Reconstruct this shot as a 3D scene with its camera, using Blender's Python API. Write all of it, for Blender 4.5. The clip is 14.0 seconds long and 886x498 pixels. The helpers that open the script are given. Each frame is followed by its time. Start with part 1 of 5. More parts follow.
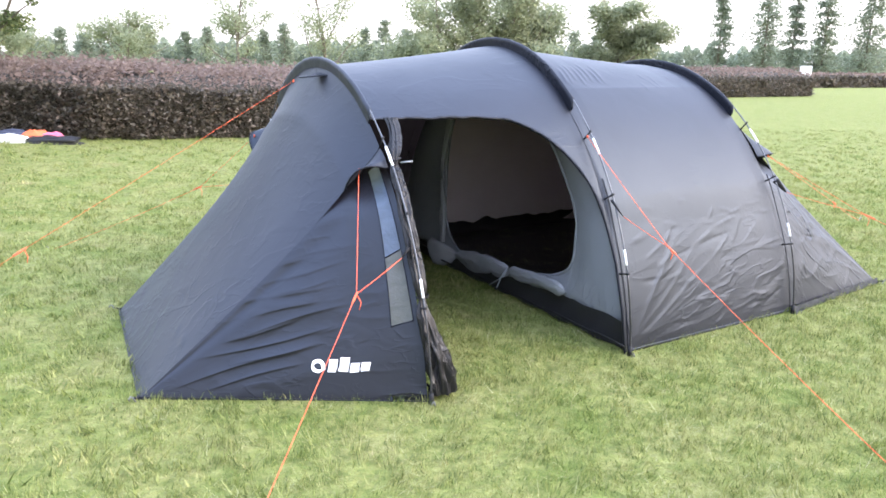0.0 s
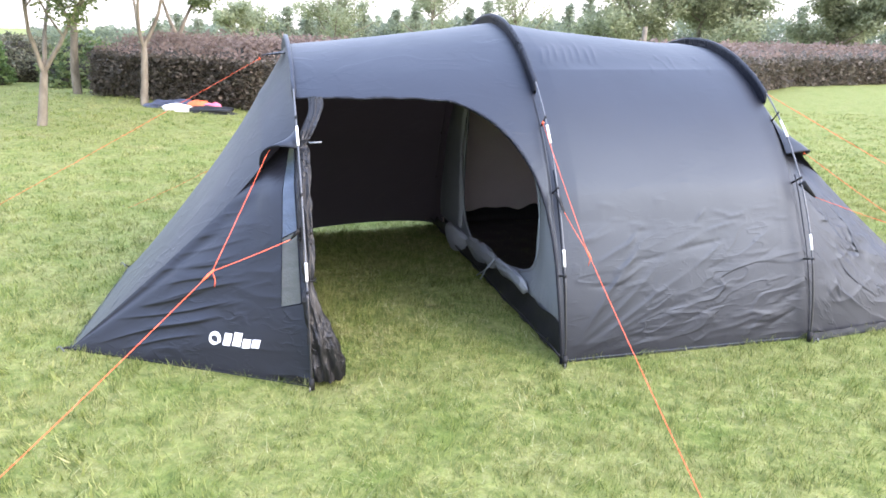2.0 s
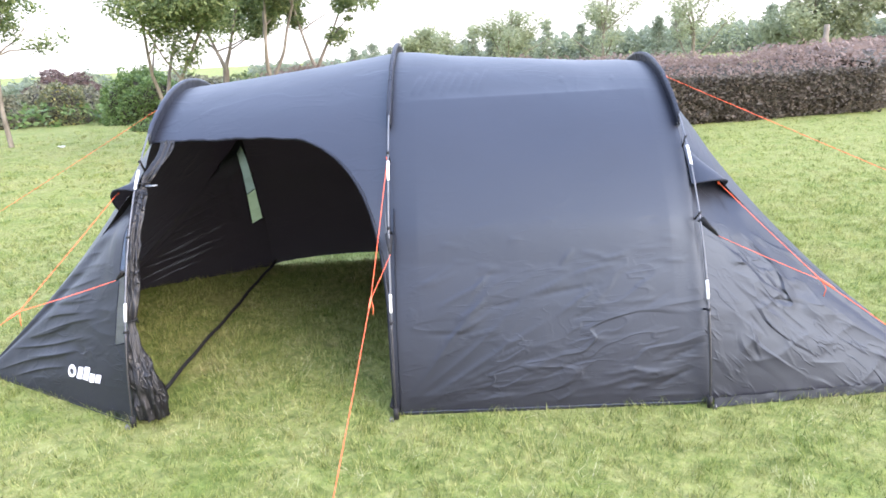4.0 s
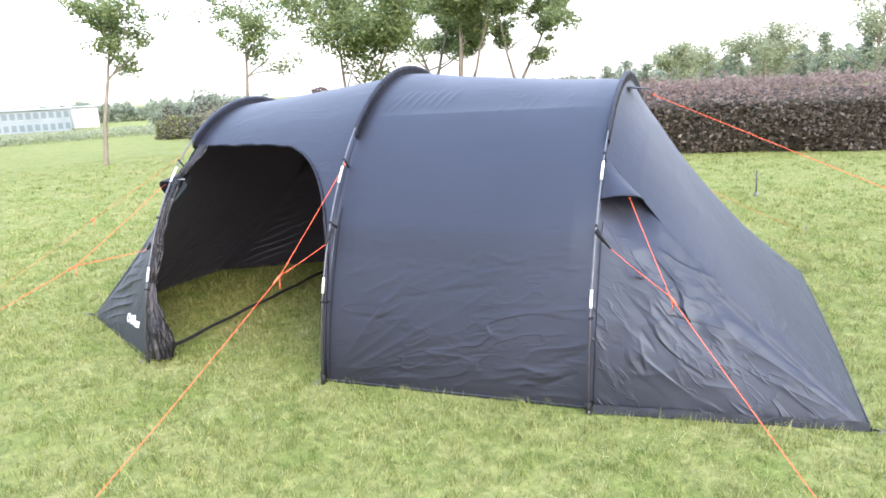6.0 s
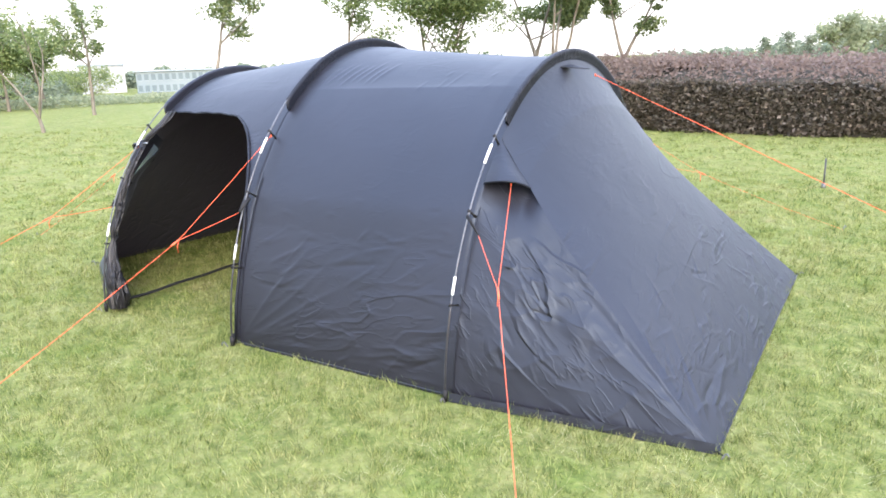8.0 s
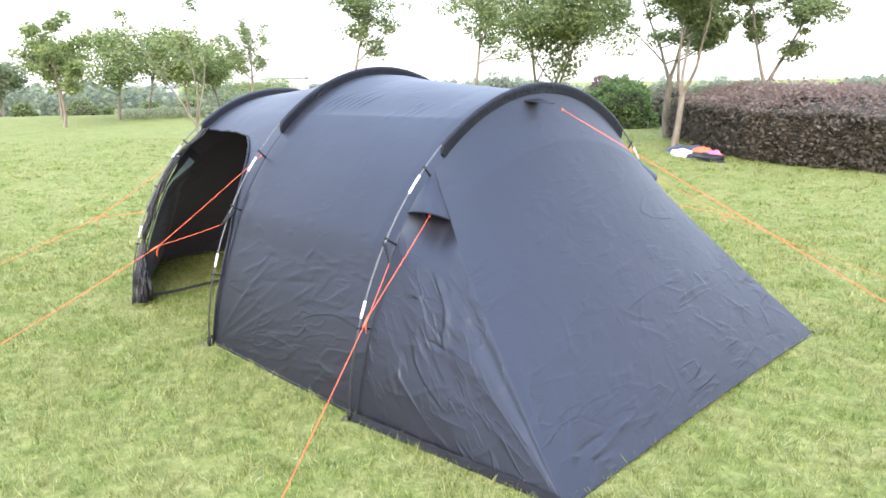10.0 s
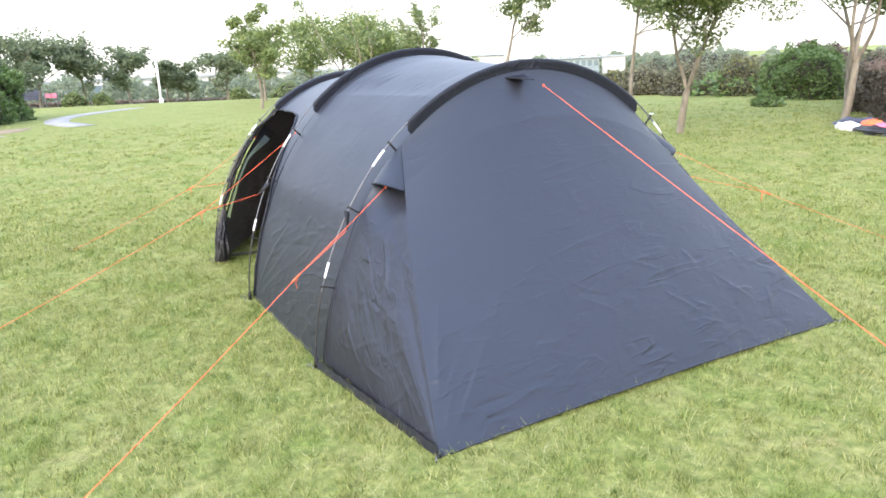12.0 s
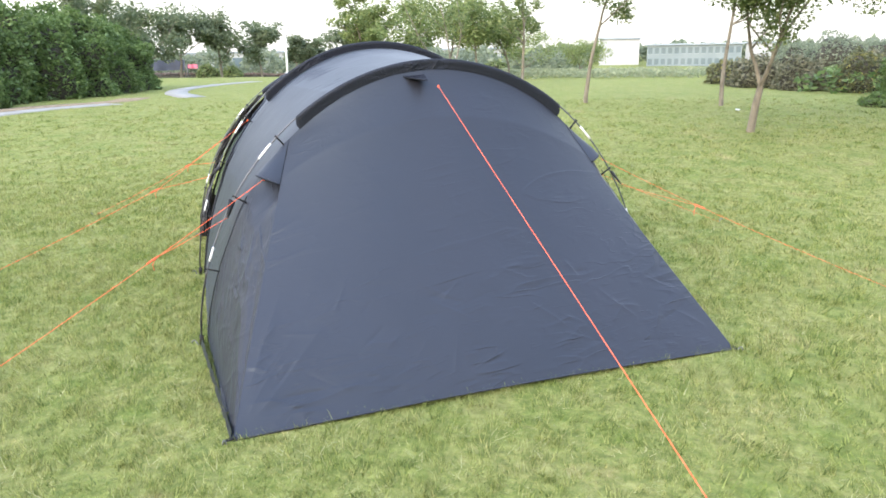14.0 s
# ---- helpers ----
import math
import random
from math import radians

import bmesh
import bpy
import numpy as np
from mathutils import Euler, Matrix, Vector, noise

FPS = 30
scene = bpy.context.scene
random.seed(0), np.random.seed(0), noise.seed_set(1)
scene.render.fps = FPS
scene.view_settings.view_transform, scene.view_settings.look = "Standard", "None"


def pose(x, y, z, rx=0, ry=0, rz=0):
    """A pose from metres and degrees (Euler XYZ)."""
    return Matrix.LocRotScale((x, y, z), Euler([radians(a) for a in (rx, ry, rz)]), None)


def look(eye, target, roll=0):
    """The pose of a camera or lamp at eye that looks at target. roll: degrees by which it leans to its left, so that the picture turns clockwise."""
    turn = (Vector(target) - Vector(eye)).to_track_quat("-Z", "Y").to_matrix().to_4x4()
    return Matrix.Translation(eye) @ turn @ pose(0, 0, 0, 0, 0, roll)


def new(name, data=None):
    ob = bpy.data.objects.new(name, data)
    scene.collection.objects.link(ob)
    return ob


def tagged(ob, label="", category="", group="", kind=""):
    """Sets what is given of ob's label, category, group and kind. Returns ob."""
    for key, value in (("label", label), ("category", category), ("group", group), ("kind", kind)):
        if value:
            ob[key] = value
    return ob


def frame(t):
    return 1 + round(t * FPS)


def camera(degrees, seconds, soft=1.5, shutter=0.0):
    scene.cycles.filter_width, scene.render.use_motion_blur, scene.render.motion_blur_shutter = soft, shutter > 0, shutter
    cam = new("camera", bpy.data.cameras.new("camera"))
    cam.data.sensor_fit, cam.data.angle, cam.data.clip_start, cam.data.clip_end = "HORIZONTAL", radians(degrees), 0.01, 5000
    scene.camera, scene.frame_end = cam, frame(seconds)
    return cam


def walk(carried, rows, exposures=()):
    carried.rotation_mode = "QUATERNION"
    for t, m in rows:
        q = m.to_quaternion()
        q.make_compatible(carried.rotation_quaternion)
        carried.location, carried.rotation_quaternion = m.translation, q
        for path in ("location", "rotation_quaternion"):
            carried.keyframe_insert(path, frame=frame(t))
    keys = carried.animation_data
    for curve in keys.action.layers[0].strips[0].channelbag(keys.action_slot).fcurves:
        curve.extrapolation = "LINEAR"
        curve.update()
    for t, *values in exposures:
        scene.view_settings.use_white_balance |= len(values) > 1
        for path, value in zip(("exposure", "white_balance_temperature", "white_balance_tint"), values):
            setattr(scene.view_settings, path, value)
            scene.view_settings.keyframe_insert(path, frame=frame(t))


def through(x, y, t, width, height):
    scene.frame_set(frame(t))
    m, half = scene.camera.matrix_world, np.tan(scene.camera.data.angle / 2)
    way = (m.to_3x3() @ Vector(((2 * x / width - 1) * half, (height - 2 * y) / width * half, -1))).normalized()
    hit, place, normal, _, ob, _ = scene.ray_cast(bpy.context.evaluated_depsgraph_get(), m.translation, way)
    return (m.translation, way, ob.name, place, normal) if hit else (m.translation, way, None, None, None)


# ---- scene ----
cam = camera(63.0, 14.0, soft=1.65)
PATH = [
    (0, (0.192, 0.119, 1.446), (0.08, 2.051, 0.942), 1.0),
    (0.5, (0.536, 0.087, 1.459), (0.275, 2.004, 0.951), 1.6),
    (1, (0.798, 0.195, 1.474), (0.454, 2.098, 0.962), 2.1),
    (1.5, (1.138, 0.337, 1.462), (0.616, 2.198, 0.946), 1.6),
    (2, (1.441, 0.528, 1.473), (0.8, 2.335, 0.903), 1.1),
    (2.5, (1.739, 0.749, 1.475), (0.955, 2.501, 0.912), 0.2),
    (3, (2.128, 0.933, 1.516), (1.147, 2.591, 0.978), -0.6),
    (3.5, (2.463, 1.205, 1.519), (1.414, 2.823, 0.988), -1.7),
    (6, (4.194, 2.219, 1.457), (2.577, 3.31, 1.016), -3.2),
    (6.5, (4.432, 2.472, 1.41), (2.741, 3.439, 0.96), -2.2),
    (7, (4.565, 2.76, 1.42), (2.843, 3.66, 0.944), -2.6),
    (7.5, (4.71, 3.056, 1.405), (2.965, 3.893, 0.899), -2.5),
    (8, (4.748, 3.277, 1.447), (2.963, 4.023, 0.94), -2.0),
    (10.5, (5.214, 4.561, 1.493), (3.274, 4.769, 1.052), -0.8),
    (11, (5.296, 4.828, 1.488), (3.345, 4.901, 1.051), -1.1),
    (11.5, (5.408, 5.146, 1.479), (3.463, 5.061, 1.019), -1.4),
    (12, (5.421, 5.432, 1.482), (3.496, 5.219, 0.983), -2.7),
    (12.5, (5.382, 5.769, 1.486), (3.467, 5.494, 0.98), -3.2),
    (13, (5.353, 6.108, 1.507), (3.482, 5.755, 0.894), -2.2),
    (13.5, (5.247, 6.4, 1.526), (3.369, 5.999, 0.97), -1.8),
    (14, (5.222, 6.696, 1.541), (3.375, 6.151, 1.003), -1.1),
]
walk(cam, [(t, look(eye, target, roll)) for t, eye, target, roll in PATH],
     exposures=[(0.0, 1.34, 6300, 16), (3.5, 1.43, 6300, 16), (8.0, 1.31, 6400, 14), (11.0, 1.36, 6450, 12), (12.5, 1.10, 6600, 11), (14.0, 1.00, 6600, 9)])

# ---- sky and sun: thin bright overcast, low hazy sun ----
SUN_AZ, SUN_EL = radians(102), radians(32)
world = bpy.data.worlds.new("world")
scene.world = world
world.use_nodes = True
wn, wl = world.node_tree.nodes, world.node_tree.links
wn.clear()
sky = wn.new("ShaderNodeTexSky")
sky.sky_type, sky.sun_disc = "NISHITA", False
sky.sun_elevation, sky.sun_rotation = SUN_EL, SUN_AZ
sky.air_density, sky.dust_density = 1.0, 4.0
clear = wn.new("ShaderNodeBackground")
clear.inputs["Strength"].default_value = 0.10
cloud = wn.new("ShaderNodeBackground")
# a thin overcast sky is brightest overhead, less than half of that at the horizon
ZENITH = 1.50
where = wn.new("ShaderNodeTexCoord")
axes = wn.new("ShaderNodeSeparateXYZ")
dome = wn.new("ShaderNodeMapRange")
dome.inputs["To Min"].default_value, dome.inputs["To Max"].default_value = ZENITH * 0.46, ZENITH
wl.new(where.outputs["Generated"], axes.inputs[0])
wl.new(axes.outputs["Z"], dome.inputs["Value"])
wl.new(dome.outputs[0], cloud.inputs["Strength"])
# thin cloud: white low down, bluer overhead
hue = wn.new("ShaderNodeValToRGB")
hue.color_ramp.elements[0].position, hue.color_ramp.elements[0].color = 0.05, (1.0, 0.98, 0.965, 1)
hue.color_ramp.elements[1].position, hue.color_ramp.elements[1].color = 0.75, (0.76, 0.94, 1.30, 1)
wl.new(axes.outputs["Z"], hue.inputs[0])
wl.new(hue.outputs[0], cloud.inputs["Color"])
both = wn.new("ShaderNodeAddShader")
wout = wn.new("ShaderNodeOutputWorld")
wl.new(sky.outputs[0], clear.inputs["Color"])
wl.new(clear.outputs[0], both.inputs[0])
wl.new(cloud.outputs[0], both.inputs[1])
wl.new(both.outputs[0], wout.inputs["Surface"])
sun = new("sun", bpy.data.lights.new("sun", "SUN"))
sun.data.energy, sun.data.angle, sun.data.color = 1.35, radians(40), (1.0, 0.93, 0.84)
sun.matrix_world = look((60 * math.sin(SUN_AZ), 60 * math.cos(SUN_AZ), 60 * math.tan(SUN_EL)), (0, 0, 0))


# ---- materials ----
class Mat:
    """A node material with short ways to add noise, ramps and bump."""

    def __init__(self, name, rough=0.6, metal=0.0, spec=0.5):
        self.m = bpy.data.materials.new(name)
        self.m.use_nodes = True
        self.n, self.l = self.m.node_tree.nodes, self.m.node_tree.links
        self.b = self.n["Principled BSDF"]
        self.out = self.n["Material Output"]
        self.b.inputs["Roughness"].default_value = rough
        self.b.inputs["Metallic"].default_value = metal
        self.b.inputs["Specular IOR Level"].default_value = spec
        self.co = self.n.new("ShaderNodeTexCoord").outputs["Object"]
        self.height = None

    def mapped(self, scale=(1, 1, 1), turn=0.0):
        n = self.n.new("ShaderNodeMapping")
        n.inputs["Scale"].default_value = scale
        n.inputs["Rotation"].default_value = turn if isinstance(turn, tuple) else (0, 0, turn)
        self.l.new(self.co, n.inputs["Vector"])
        return n.outputs[0]

    def grain(self, long, turn):
        """Coordinates in which patterns run long along axes turned by so much."""
        n = self.n.new("ShaderNodeMapping")
        n.vector_type = "TEXTURE"
        n.inputs["Scale"].default_value = long
        n.inputs["Rotation"].default_value = turn
        self.l.new(self.co, n.inputs["Vector"])
        return n.outputs[0]

    def noise(self, scale, detail=4.0, rough=0.55, at=None, warp=0.0):
        n = self.n.new("ShaderNodeTexNoise")
        n.inputs["Scale"].default_value, n.inputs["Detail"].default_value = scale, detail
        n.inputs["Roughness"].default_value, n.inputs["Distortion"].default_value = rough, warp
        self.l.new(at or self.co, n.inputs["Vector"])
        return n.outputs["Fac"]

    def ramp(self, fac, *stops):
        n = self.n.new("ShaderNodeValToRGB")
        e = n.color_ramp.elements
        while len(e) < len(stops):
            e.new(0.5)
        for k, (p, c) in zip(e, stops):
            k.position, k.color = p, (*c, 1)
        self.l.new(fac, n.inputs[0])
        return n.outputs[0]

    def mix(self, fac, a, b, how="MIX"):
        n = self.n.new("ShaderNodeMix")
        n.data_type, n.blend_type = "RGBA", how
        for k, v in ((0, fac), (6, a), (7, b)):
            if isinstance(v, (int, float)):
                n.inputs[k].default_value = v
            elif isinstance(v, tuple):
                n.inputs[k].default_value = (*v, 1)
            else:
                self.l.new(v, n.inputs[k])
        return n.outputs[2]

    def island(self):
        return self.n.new("ShaderNodeNewGeometry").outputs["Random Per Island"]

    def colour(self, c):
        if isinstance(c, tuple):
            self.b.inputs["Base Color"].default_value = (*c, 1)
        else:
            self.l.new(c, self.b.inputs["Base Color"])
        return self

    def rough(self, fac, lo, hi):
        n = self.n.new("ShaderNodeMapRange")
        n.inputs["To Min"].default_value, n.inputs["To Max"].default_value = lo, hi
        self.l.new(fac, n.inputs["Value"])
        self.l.new(n.outputs[0], self.b.inputs["Roughness"])
        return self

    def bump(self, fac, strength=0.3, distance=0.01):
        n = self.n.new("ShaderNodeBump")
        n.inputs["Strength"].default_value, n.inputs["Distance"].default_value = strength, distance
        self.l.new(fac, n.inputs["Height"])
        if self.height:
            self.l.new(self.height, n.inputs["Normal"])
        self.height = n.outputs[0]
        self.l.new(self.height, self.b.inputs["Normal"])
        return self

    def leafy(self, amount, c):
        """Light that passes through, for leaves and thin cloth."""
        t = self.n.new("ShaderNodeBsdfTranslucent")
        s = self.n.new("ShaderNodeMixShader")
        s.inputs[0].default_value = amount
        if isinstance(c, tuple):
            t.inputs[0].default_value = (*c, 1)
        else:
            self.l.new(c, t.inputs[0])
        self.l.new(self.b.outputs[0], s.inputs[1])
        self.l.new(t.outputs[0], s.inputs[2])
        self.l.new(s.outputs[0], self.out.inputs["Surface"])
        return self


def cloth(name, dark, light, rough=0.42, spec=0.5, crease=0.5, glow=0.0, tint=(1, 1, 1), sheen=0.0, crumple=None):
    """Thin coated cloth: faint blotches, soft slack and sharp creases. crumple: strength, stretch, slant and the heights between which the creases fade."""
    k = Mat(name, rough, spec=spec)
    k.b.inputs["Specular Tint"].default_value = (*tint, 1)
    k.b.inputs["Sheen Weight"].default_value = sheen
    k.b.inputs["Sheen Roughness"].default_value = 0.36
    k.b.inputs["Sheen Tint"].default_value = (0.62, 0.80, 1.0, 1)
    k.colour(k.ramp(k.noise(1.6, 3), (0.3, dark), (0.7, light)))
    k.rough(k.noise(3.5, 3), rough - 0.06, rough + 0.06)
    k.bump(k.noise(3.2, 2, 0.5, None, 0.6), crease * 0.16, 0.03)
    ridge = k.ramp(k.noise(5.5, 2, 0.5, k.mapped((1, 1, 1.9), 0.6), 0.7), (0.44, (0, 0, 0)), (0.50, (1, 1, 1)), (0.56, (0, 0, 0)))
    where = k.ramp(k.noise(2.4, 2), (0.48, (0, 0, 0)), (0.66, (1, 1, 1)))
    k.bump(k.mix(1.0, ridge, where, "MULTIPLY"), crease * 0.14, 0.006)
    if crumple:
        amount, stretch, slant, full, none, least = crumple
        axes = k.n.new("ShaderNodeSeparateXYZ")
        k.l.new(k.co, axes.inputs[0])
        low = k.n.new("ShaderNodeMapRange")
        for slot, value in (("From Min", full), ("From Max", none), ("To Min", 1.0), ("To Max", least)):
            low.inputs[slot].default_value = value
        k.l.new(axes.outputs["Z"], low.inputs["Value"])
        at = k.grain(stretch, slant)
        for scale, span, high in ((5.5, 0.095, 0.0070), (11.0, 0.085, 0.0040), (21.0, 0.08, 0.0018)):
            fold = k.ramp(k.noise(scale, 1.6, 0.5, at, 0.35), (0.50 - span, (0, 0, 0)), (0.50, (1, 1, 1)), (0.50 + span * 0.35, (0.15, 0.15, 0.15)), (0.50 + span * 1.6, (0, 0, 0)))
            patch = k.ramp(k.noise(scale * 0.36, 2), (0.47, (0, 0, 0)), (0.66, (1, 1, 1)))
            k.bump(k.mix(1.0, k.mix(1.0, fold, patch, "MULTIPLY"), low.outputs[0], "MULTIPLY"), amount, high)
    k.bump(k.noise(900, 1), 0.08, 0.0006)
    if glow:
        k.leafy(glow, (0.46, 0.31, 0.28))
    return k.m


def fly_fabric(name, crumple):
    return cloth(name, (0.0094, 0.0082, 0.0112), (0.0130, 0.0114, 0.0152), 0.47, 0.53, 0.60, 0.009, (0.68, 0.83, 1.0), 0.08, crumple)


FLY = fly_fabric("fly_fabric", (0.40, (2.5, 1.5, 1), (0, -0.15, 0), 0.3, 1.2, 0.4))
FLY_WALL = fly_fabric("fly_fabric_wall", (0.42, (3.2, 1, 1), (0, -0.16, 0), 0.40, 0.90, 0.16))
FLY_END = fly_fabric("fly_fabric_end", (0.85, (1, 4.6, 1), (0.16, 0, 0), 0.14, 0.90, 0.26))
FLY_SIDE = fly_fabric("fly_fabric_side", (1.1, (5.0, 1, 1), (0, 0.80, 0), 0.6, 1.1, 0.25))
SLEEVE = cloth("sleeve_fabric", (0.0065, 0.0070, 0.0110), (0.0095, 0.0100, 0.0150), 0.50, 0.32, 0.5, 0.0, (0.8, 0.88, 1.0), 0.0, (0.7, (0.4, 0.4, 0.4), (0, 0, 0.3), 0.2, 2.5, 0.9))
FLAP = cloth("flap_fabric", (0.006, 0.006, 0.007), (0.012, 0.0115, 0.013), 0.38, 0.36, 0.8, crumple=(1.0, (0.35, 0.35, 0.8), (0, 0, 0.3), 0.3, 2.5, 0.8))
INNER = cloth("inner_fabric", (0.150, 0.165, 0.182), (0.205, 0.220, 0.238), 0.7, 0.2, 0.6, crumple=(0.6, (1, 0.8, 2.0), (0.2, 0, 0), 0.4, 2.0, 0.6))
INNER_GREY = cloth("inner_door_fabric", (0.20, 0.215, 0.235), (0.27, 0.285, 0.305), 0.7, 0.2, 0.8, crumple=(0.8, (0.6, 1.2, 0.6), (0, 0, 0.2), 0.4, 2.0, 0.8))
SHEET = cloth("groundsheet", (0.010, 0.010, 0.011), (0.018, 0.018, 0.019), 0.5, 0.4, 0.5)
k = Mat("inner_room_fabric", 0.8, spec=0.2)
k.colour(k.ramp(k.noise(3), (0.3, (0.68, 0.60, 0.59)), (0.7, (0.78, 0.70, 0.69)))).bump(k.noise(8), 0.3, 0.01)
ROOM = k.leafy(0.45, (0.80, 0.70, 0.69)).m
k = Mat("webbing", 0.7, spec=0.3)
WEB = k.colour(k.ramp(k.noise(60), (0.3, (0.008, 0.008, 0.009)), (0.7, (0.016, 0.016, 0.017)))).bump(k.noise(300, 1), 0.3, 0.001).m
k = Mat("pole_dark", 0.35, spec=0.6)
POLE = k.colour(k.ramp(k.noise(14), (0.3, (0.012, 0.012, 0.014)), (0.7, (0.03, 0.03, 0.034)))).m
k = Mat("pole_grey", 0.35, spec=0.6)
POLE_GREY = k.colour(k.ramp(k.noise(14), (0.3, (0.055, 0.06, 0.07)), (0.7, (0.10, 0.105, 0.12)))).m
k = Mat("ferrule", 0.3, 0.0, 0.6)
FERRULE = k.colour(k.ramp(k.noise(30), (0.3, (0.66, 0.67, 0.68)), (0.7, (0.8, 0.8, 0.8)))).m
k = Mat("rope_orange", 0.6, spec=0.3)
ROPE = k.colour(k.ramp(k.noise(90, 2), (0.3, (0.72, 0.095, 0.035)), (0.7, (0.85, 0.165, 0.075)))).bump(k.noise(400, 1), 0.4, 0.001).m
k = Mat("steel", 0.35, 1.0)
STEEL = k.colour(k.ramp(k.noise(25), (0.3, (0.10, 0.10, 0.10)), (0.7, (0.22, 0.22, 0.22)))).m
k = Mat("print_white", 0.5, spec=0.4)
PRINT = k.colour(k.ramp(k.noise(40), (0.3, (0.74, 0.75, 0.76)), (0.7, (0.82, 0.82, 0.82)))).m
k = Mat("window_film", 0.22, spec=0.6)
k.colour(k.ramp(k.noise(9, 3, 0.5, k.mapped((1, 1, 2)), 1.0), (0.3, (0.075, 0.08, 0.09)), (0.7, (0.17, 0.175, 0.18)))).bump(k.noise(60, 3, 0.7, None, 1.2), 0.9, 0.006)
FILM = k.leafy(0.45, (0.25, 0.30, 0.15)).m
# upper strip: the blue of the reflected sky is put into the base colour
k = Mat("window_clear_sky", 0.2, spec=0.6)
k.colour(k.ramp(k.noise(9, 3, 0.5, k.mapped((1, 1, 2)), 1.0), (0.3, (0.07, 0.10, 0.16)), (0.7, (0.13, 0.17, 0.25)))).bump(k.noise(24, 3, 0.6, None, 1.2), 0.7, 0.012)
FILM_SKY = k.leafy(0.35, (0.22, 0.26, 0.17)).m

def turf(k):
    """Green and straw-coloured patches of several sizes, shared by soil and blades."""
    big = k.noise(2.6, 5, 0.62)
    mid = k.noise(26.0, 6, 0.80, None, 0.6)
    c = k.ramp(mid, (0.30, (0.148, 0.176, 0.058)), (0.45, (0.204, 0.224, 0.080)), (0.60, (0.252, 0.254, 0.108)), (0.78, (0.322, 0.300, 0.160)))
    bare = k.ramp(k.noise(1.9, 5, 0.62), (0.62, (0, 0, 0)), (0.74, (0.75, 0.75, 0.75)))
    c = k.mix(bare, c, (0.285, 0.235, 0.130))
    return k.mix(1.0, c, k.ramp(big, (0.32, (0.74, 0.86, 0.66)), (0.50, (0.98, 1.0, 0.96)), (0.68, (1.12, 1.06, 1.16))), "MULTIPLY")


k = Mat("lawn", 0.9, spec=0.15)
tuft = k.ramp(k.noise(14, 5, 0.7), (0.3, (0.48, 0.53, 0.39)), (0.7, (1.14, 1.13, 1.00)))
LAWN = k.colour(k.mix(1.0, turf(k), tuft, "MULTIPLY")).bump(k.noise(30, 4, 0.7), 0.9, 0.04).bump(k.noise(5, 4, 0.6), 0.5, 0.08).m
k = Mat("grass_blade", 0.55, spec=0.25)
tone = k.ramp(k.island(), (0.0, (0.29, 0.37, 0.23)), (0.35, (0.73, 0.84, 0.62)), (0.72, (1.25, 1.28, 1.09)), (0.92, (1.50, 1.42, 1.45)), (1.0, (1.8, 1.6, 1.8)))
mixed = k.mix(1.0, turf(k), tone, "MULTIPLY")
BLADE = k.colour(mixed).leafy(0.35, mixed).m


k = Mat("straw_blade", 0.6, spec=0.2)
STRAW = k.colour(k.ramp(k.island(), (0.0, (0.24, 0.27, 0.11)), (0.5, (0.34, 0.34, 0.17)), (1.0, (0.44, 0.42, 0.25)))).leafy(0.3, (0.4, 0.38, 0.2)).m


def foliage(name, *stops, through=0.35):
    k = Mat(name, 0.5, spec=0.35)
    c = k.ramp(k.island(), *stops)
    return k.colour(c).leafy(through, c).m


LEAF = foliage("leaf_green", (0, (0.084, 0.122, 0.048)), (0.5, (0.150, 0.196, 0.076)), (1, (0.250, 0.285, 0.115)), through=0.48)
LEAF_LIGHT = foliage("leaf_light", (0, (0.100, 0.140, 0.046)), (0.5, (0.170, 0.226, 0.078)), (1, (0.280, 0.310, 0.125)), through=0.45)
# distance haze is mixed into the next two leaf colours, paler and greyer
LEAF_FAR_HAZE = foliage("leaf_far_haze", (0, (0.165, 0.200, 0.140)), (0.5, (0.210, 0.250, 0.170)), (1, (0.275, 0.305, 0.205)), through=0.5)
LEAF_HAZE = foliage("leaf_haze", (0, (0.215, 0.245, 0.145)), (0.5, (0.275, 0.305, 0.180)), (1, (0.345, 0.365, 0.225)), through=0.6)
LEAF_ROW = foliage("leaf_row", (0, (0.105, 0.138, 0.078)), (0.5, (0.145, 0.182, 0.102)), (1, (0.205, 0.235, 0.135)), through=0.5)
LEAF_BUSH = foliage("leaf_bush", (0, (0.066, 0.110, 0.034)), (0.5, (0.116, 0.182, 0.058)), (1, (0.180, 0.250, 0.086)), through=0.45)
LEAF_YELLOW = foliage("leaf_yellow", (0, (0.095, 0.110, 0.055)), (0.75, (0.165, 0.170, 0.085)), (1, (0.320, 0.290, 0.085)), through=0.4)
LEAF_DRY = foliage("leaf_dry", (0, (0.090, 0.095, 0.060)), (0.5, (0.150, 0.150, 0.092)), (1, (0.230, 0.220, 0.145)), through=0.4)
LEAF_RED = foliage("leaf_red", (0, (0.080, 0.055, 0.050)), (0.5, (0.118, 0.080, 0.072)), (1, (0.160, 0.118, 0.104)), through=0.4)
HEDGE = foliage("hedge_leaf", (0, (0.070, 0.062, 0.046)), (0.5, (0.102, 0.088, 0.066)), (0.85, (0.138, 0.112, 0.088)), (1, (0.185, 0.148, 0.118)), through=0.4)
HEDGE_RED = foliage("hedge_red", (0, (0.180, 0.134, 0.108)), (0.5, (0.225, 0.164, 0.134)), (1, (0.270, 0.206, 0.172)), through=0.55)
# near-black filler: the shade deep inside hedges and bushes, as a colour
k = Mat("shade_core", 0.9)
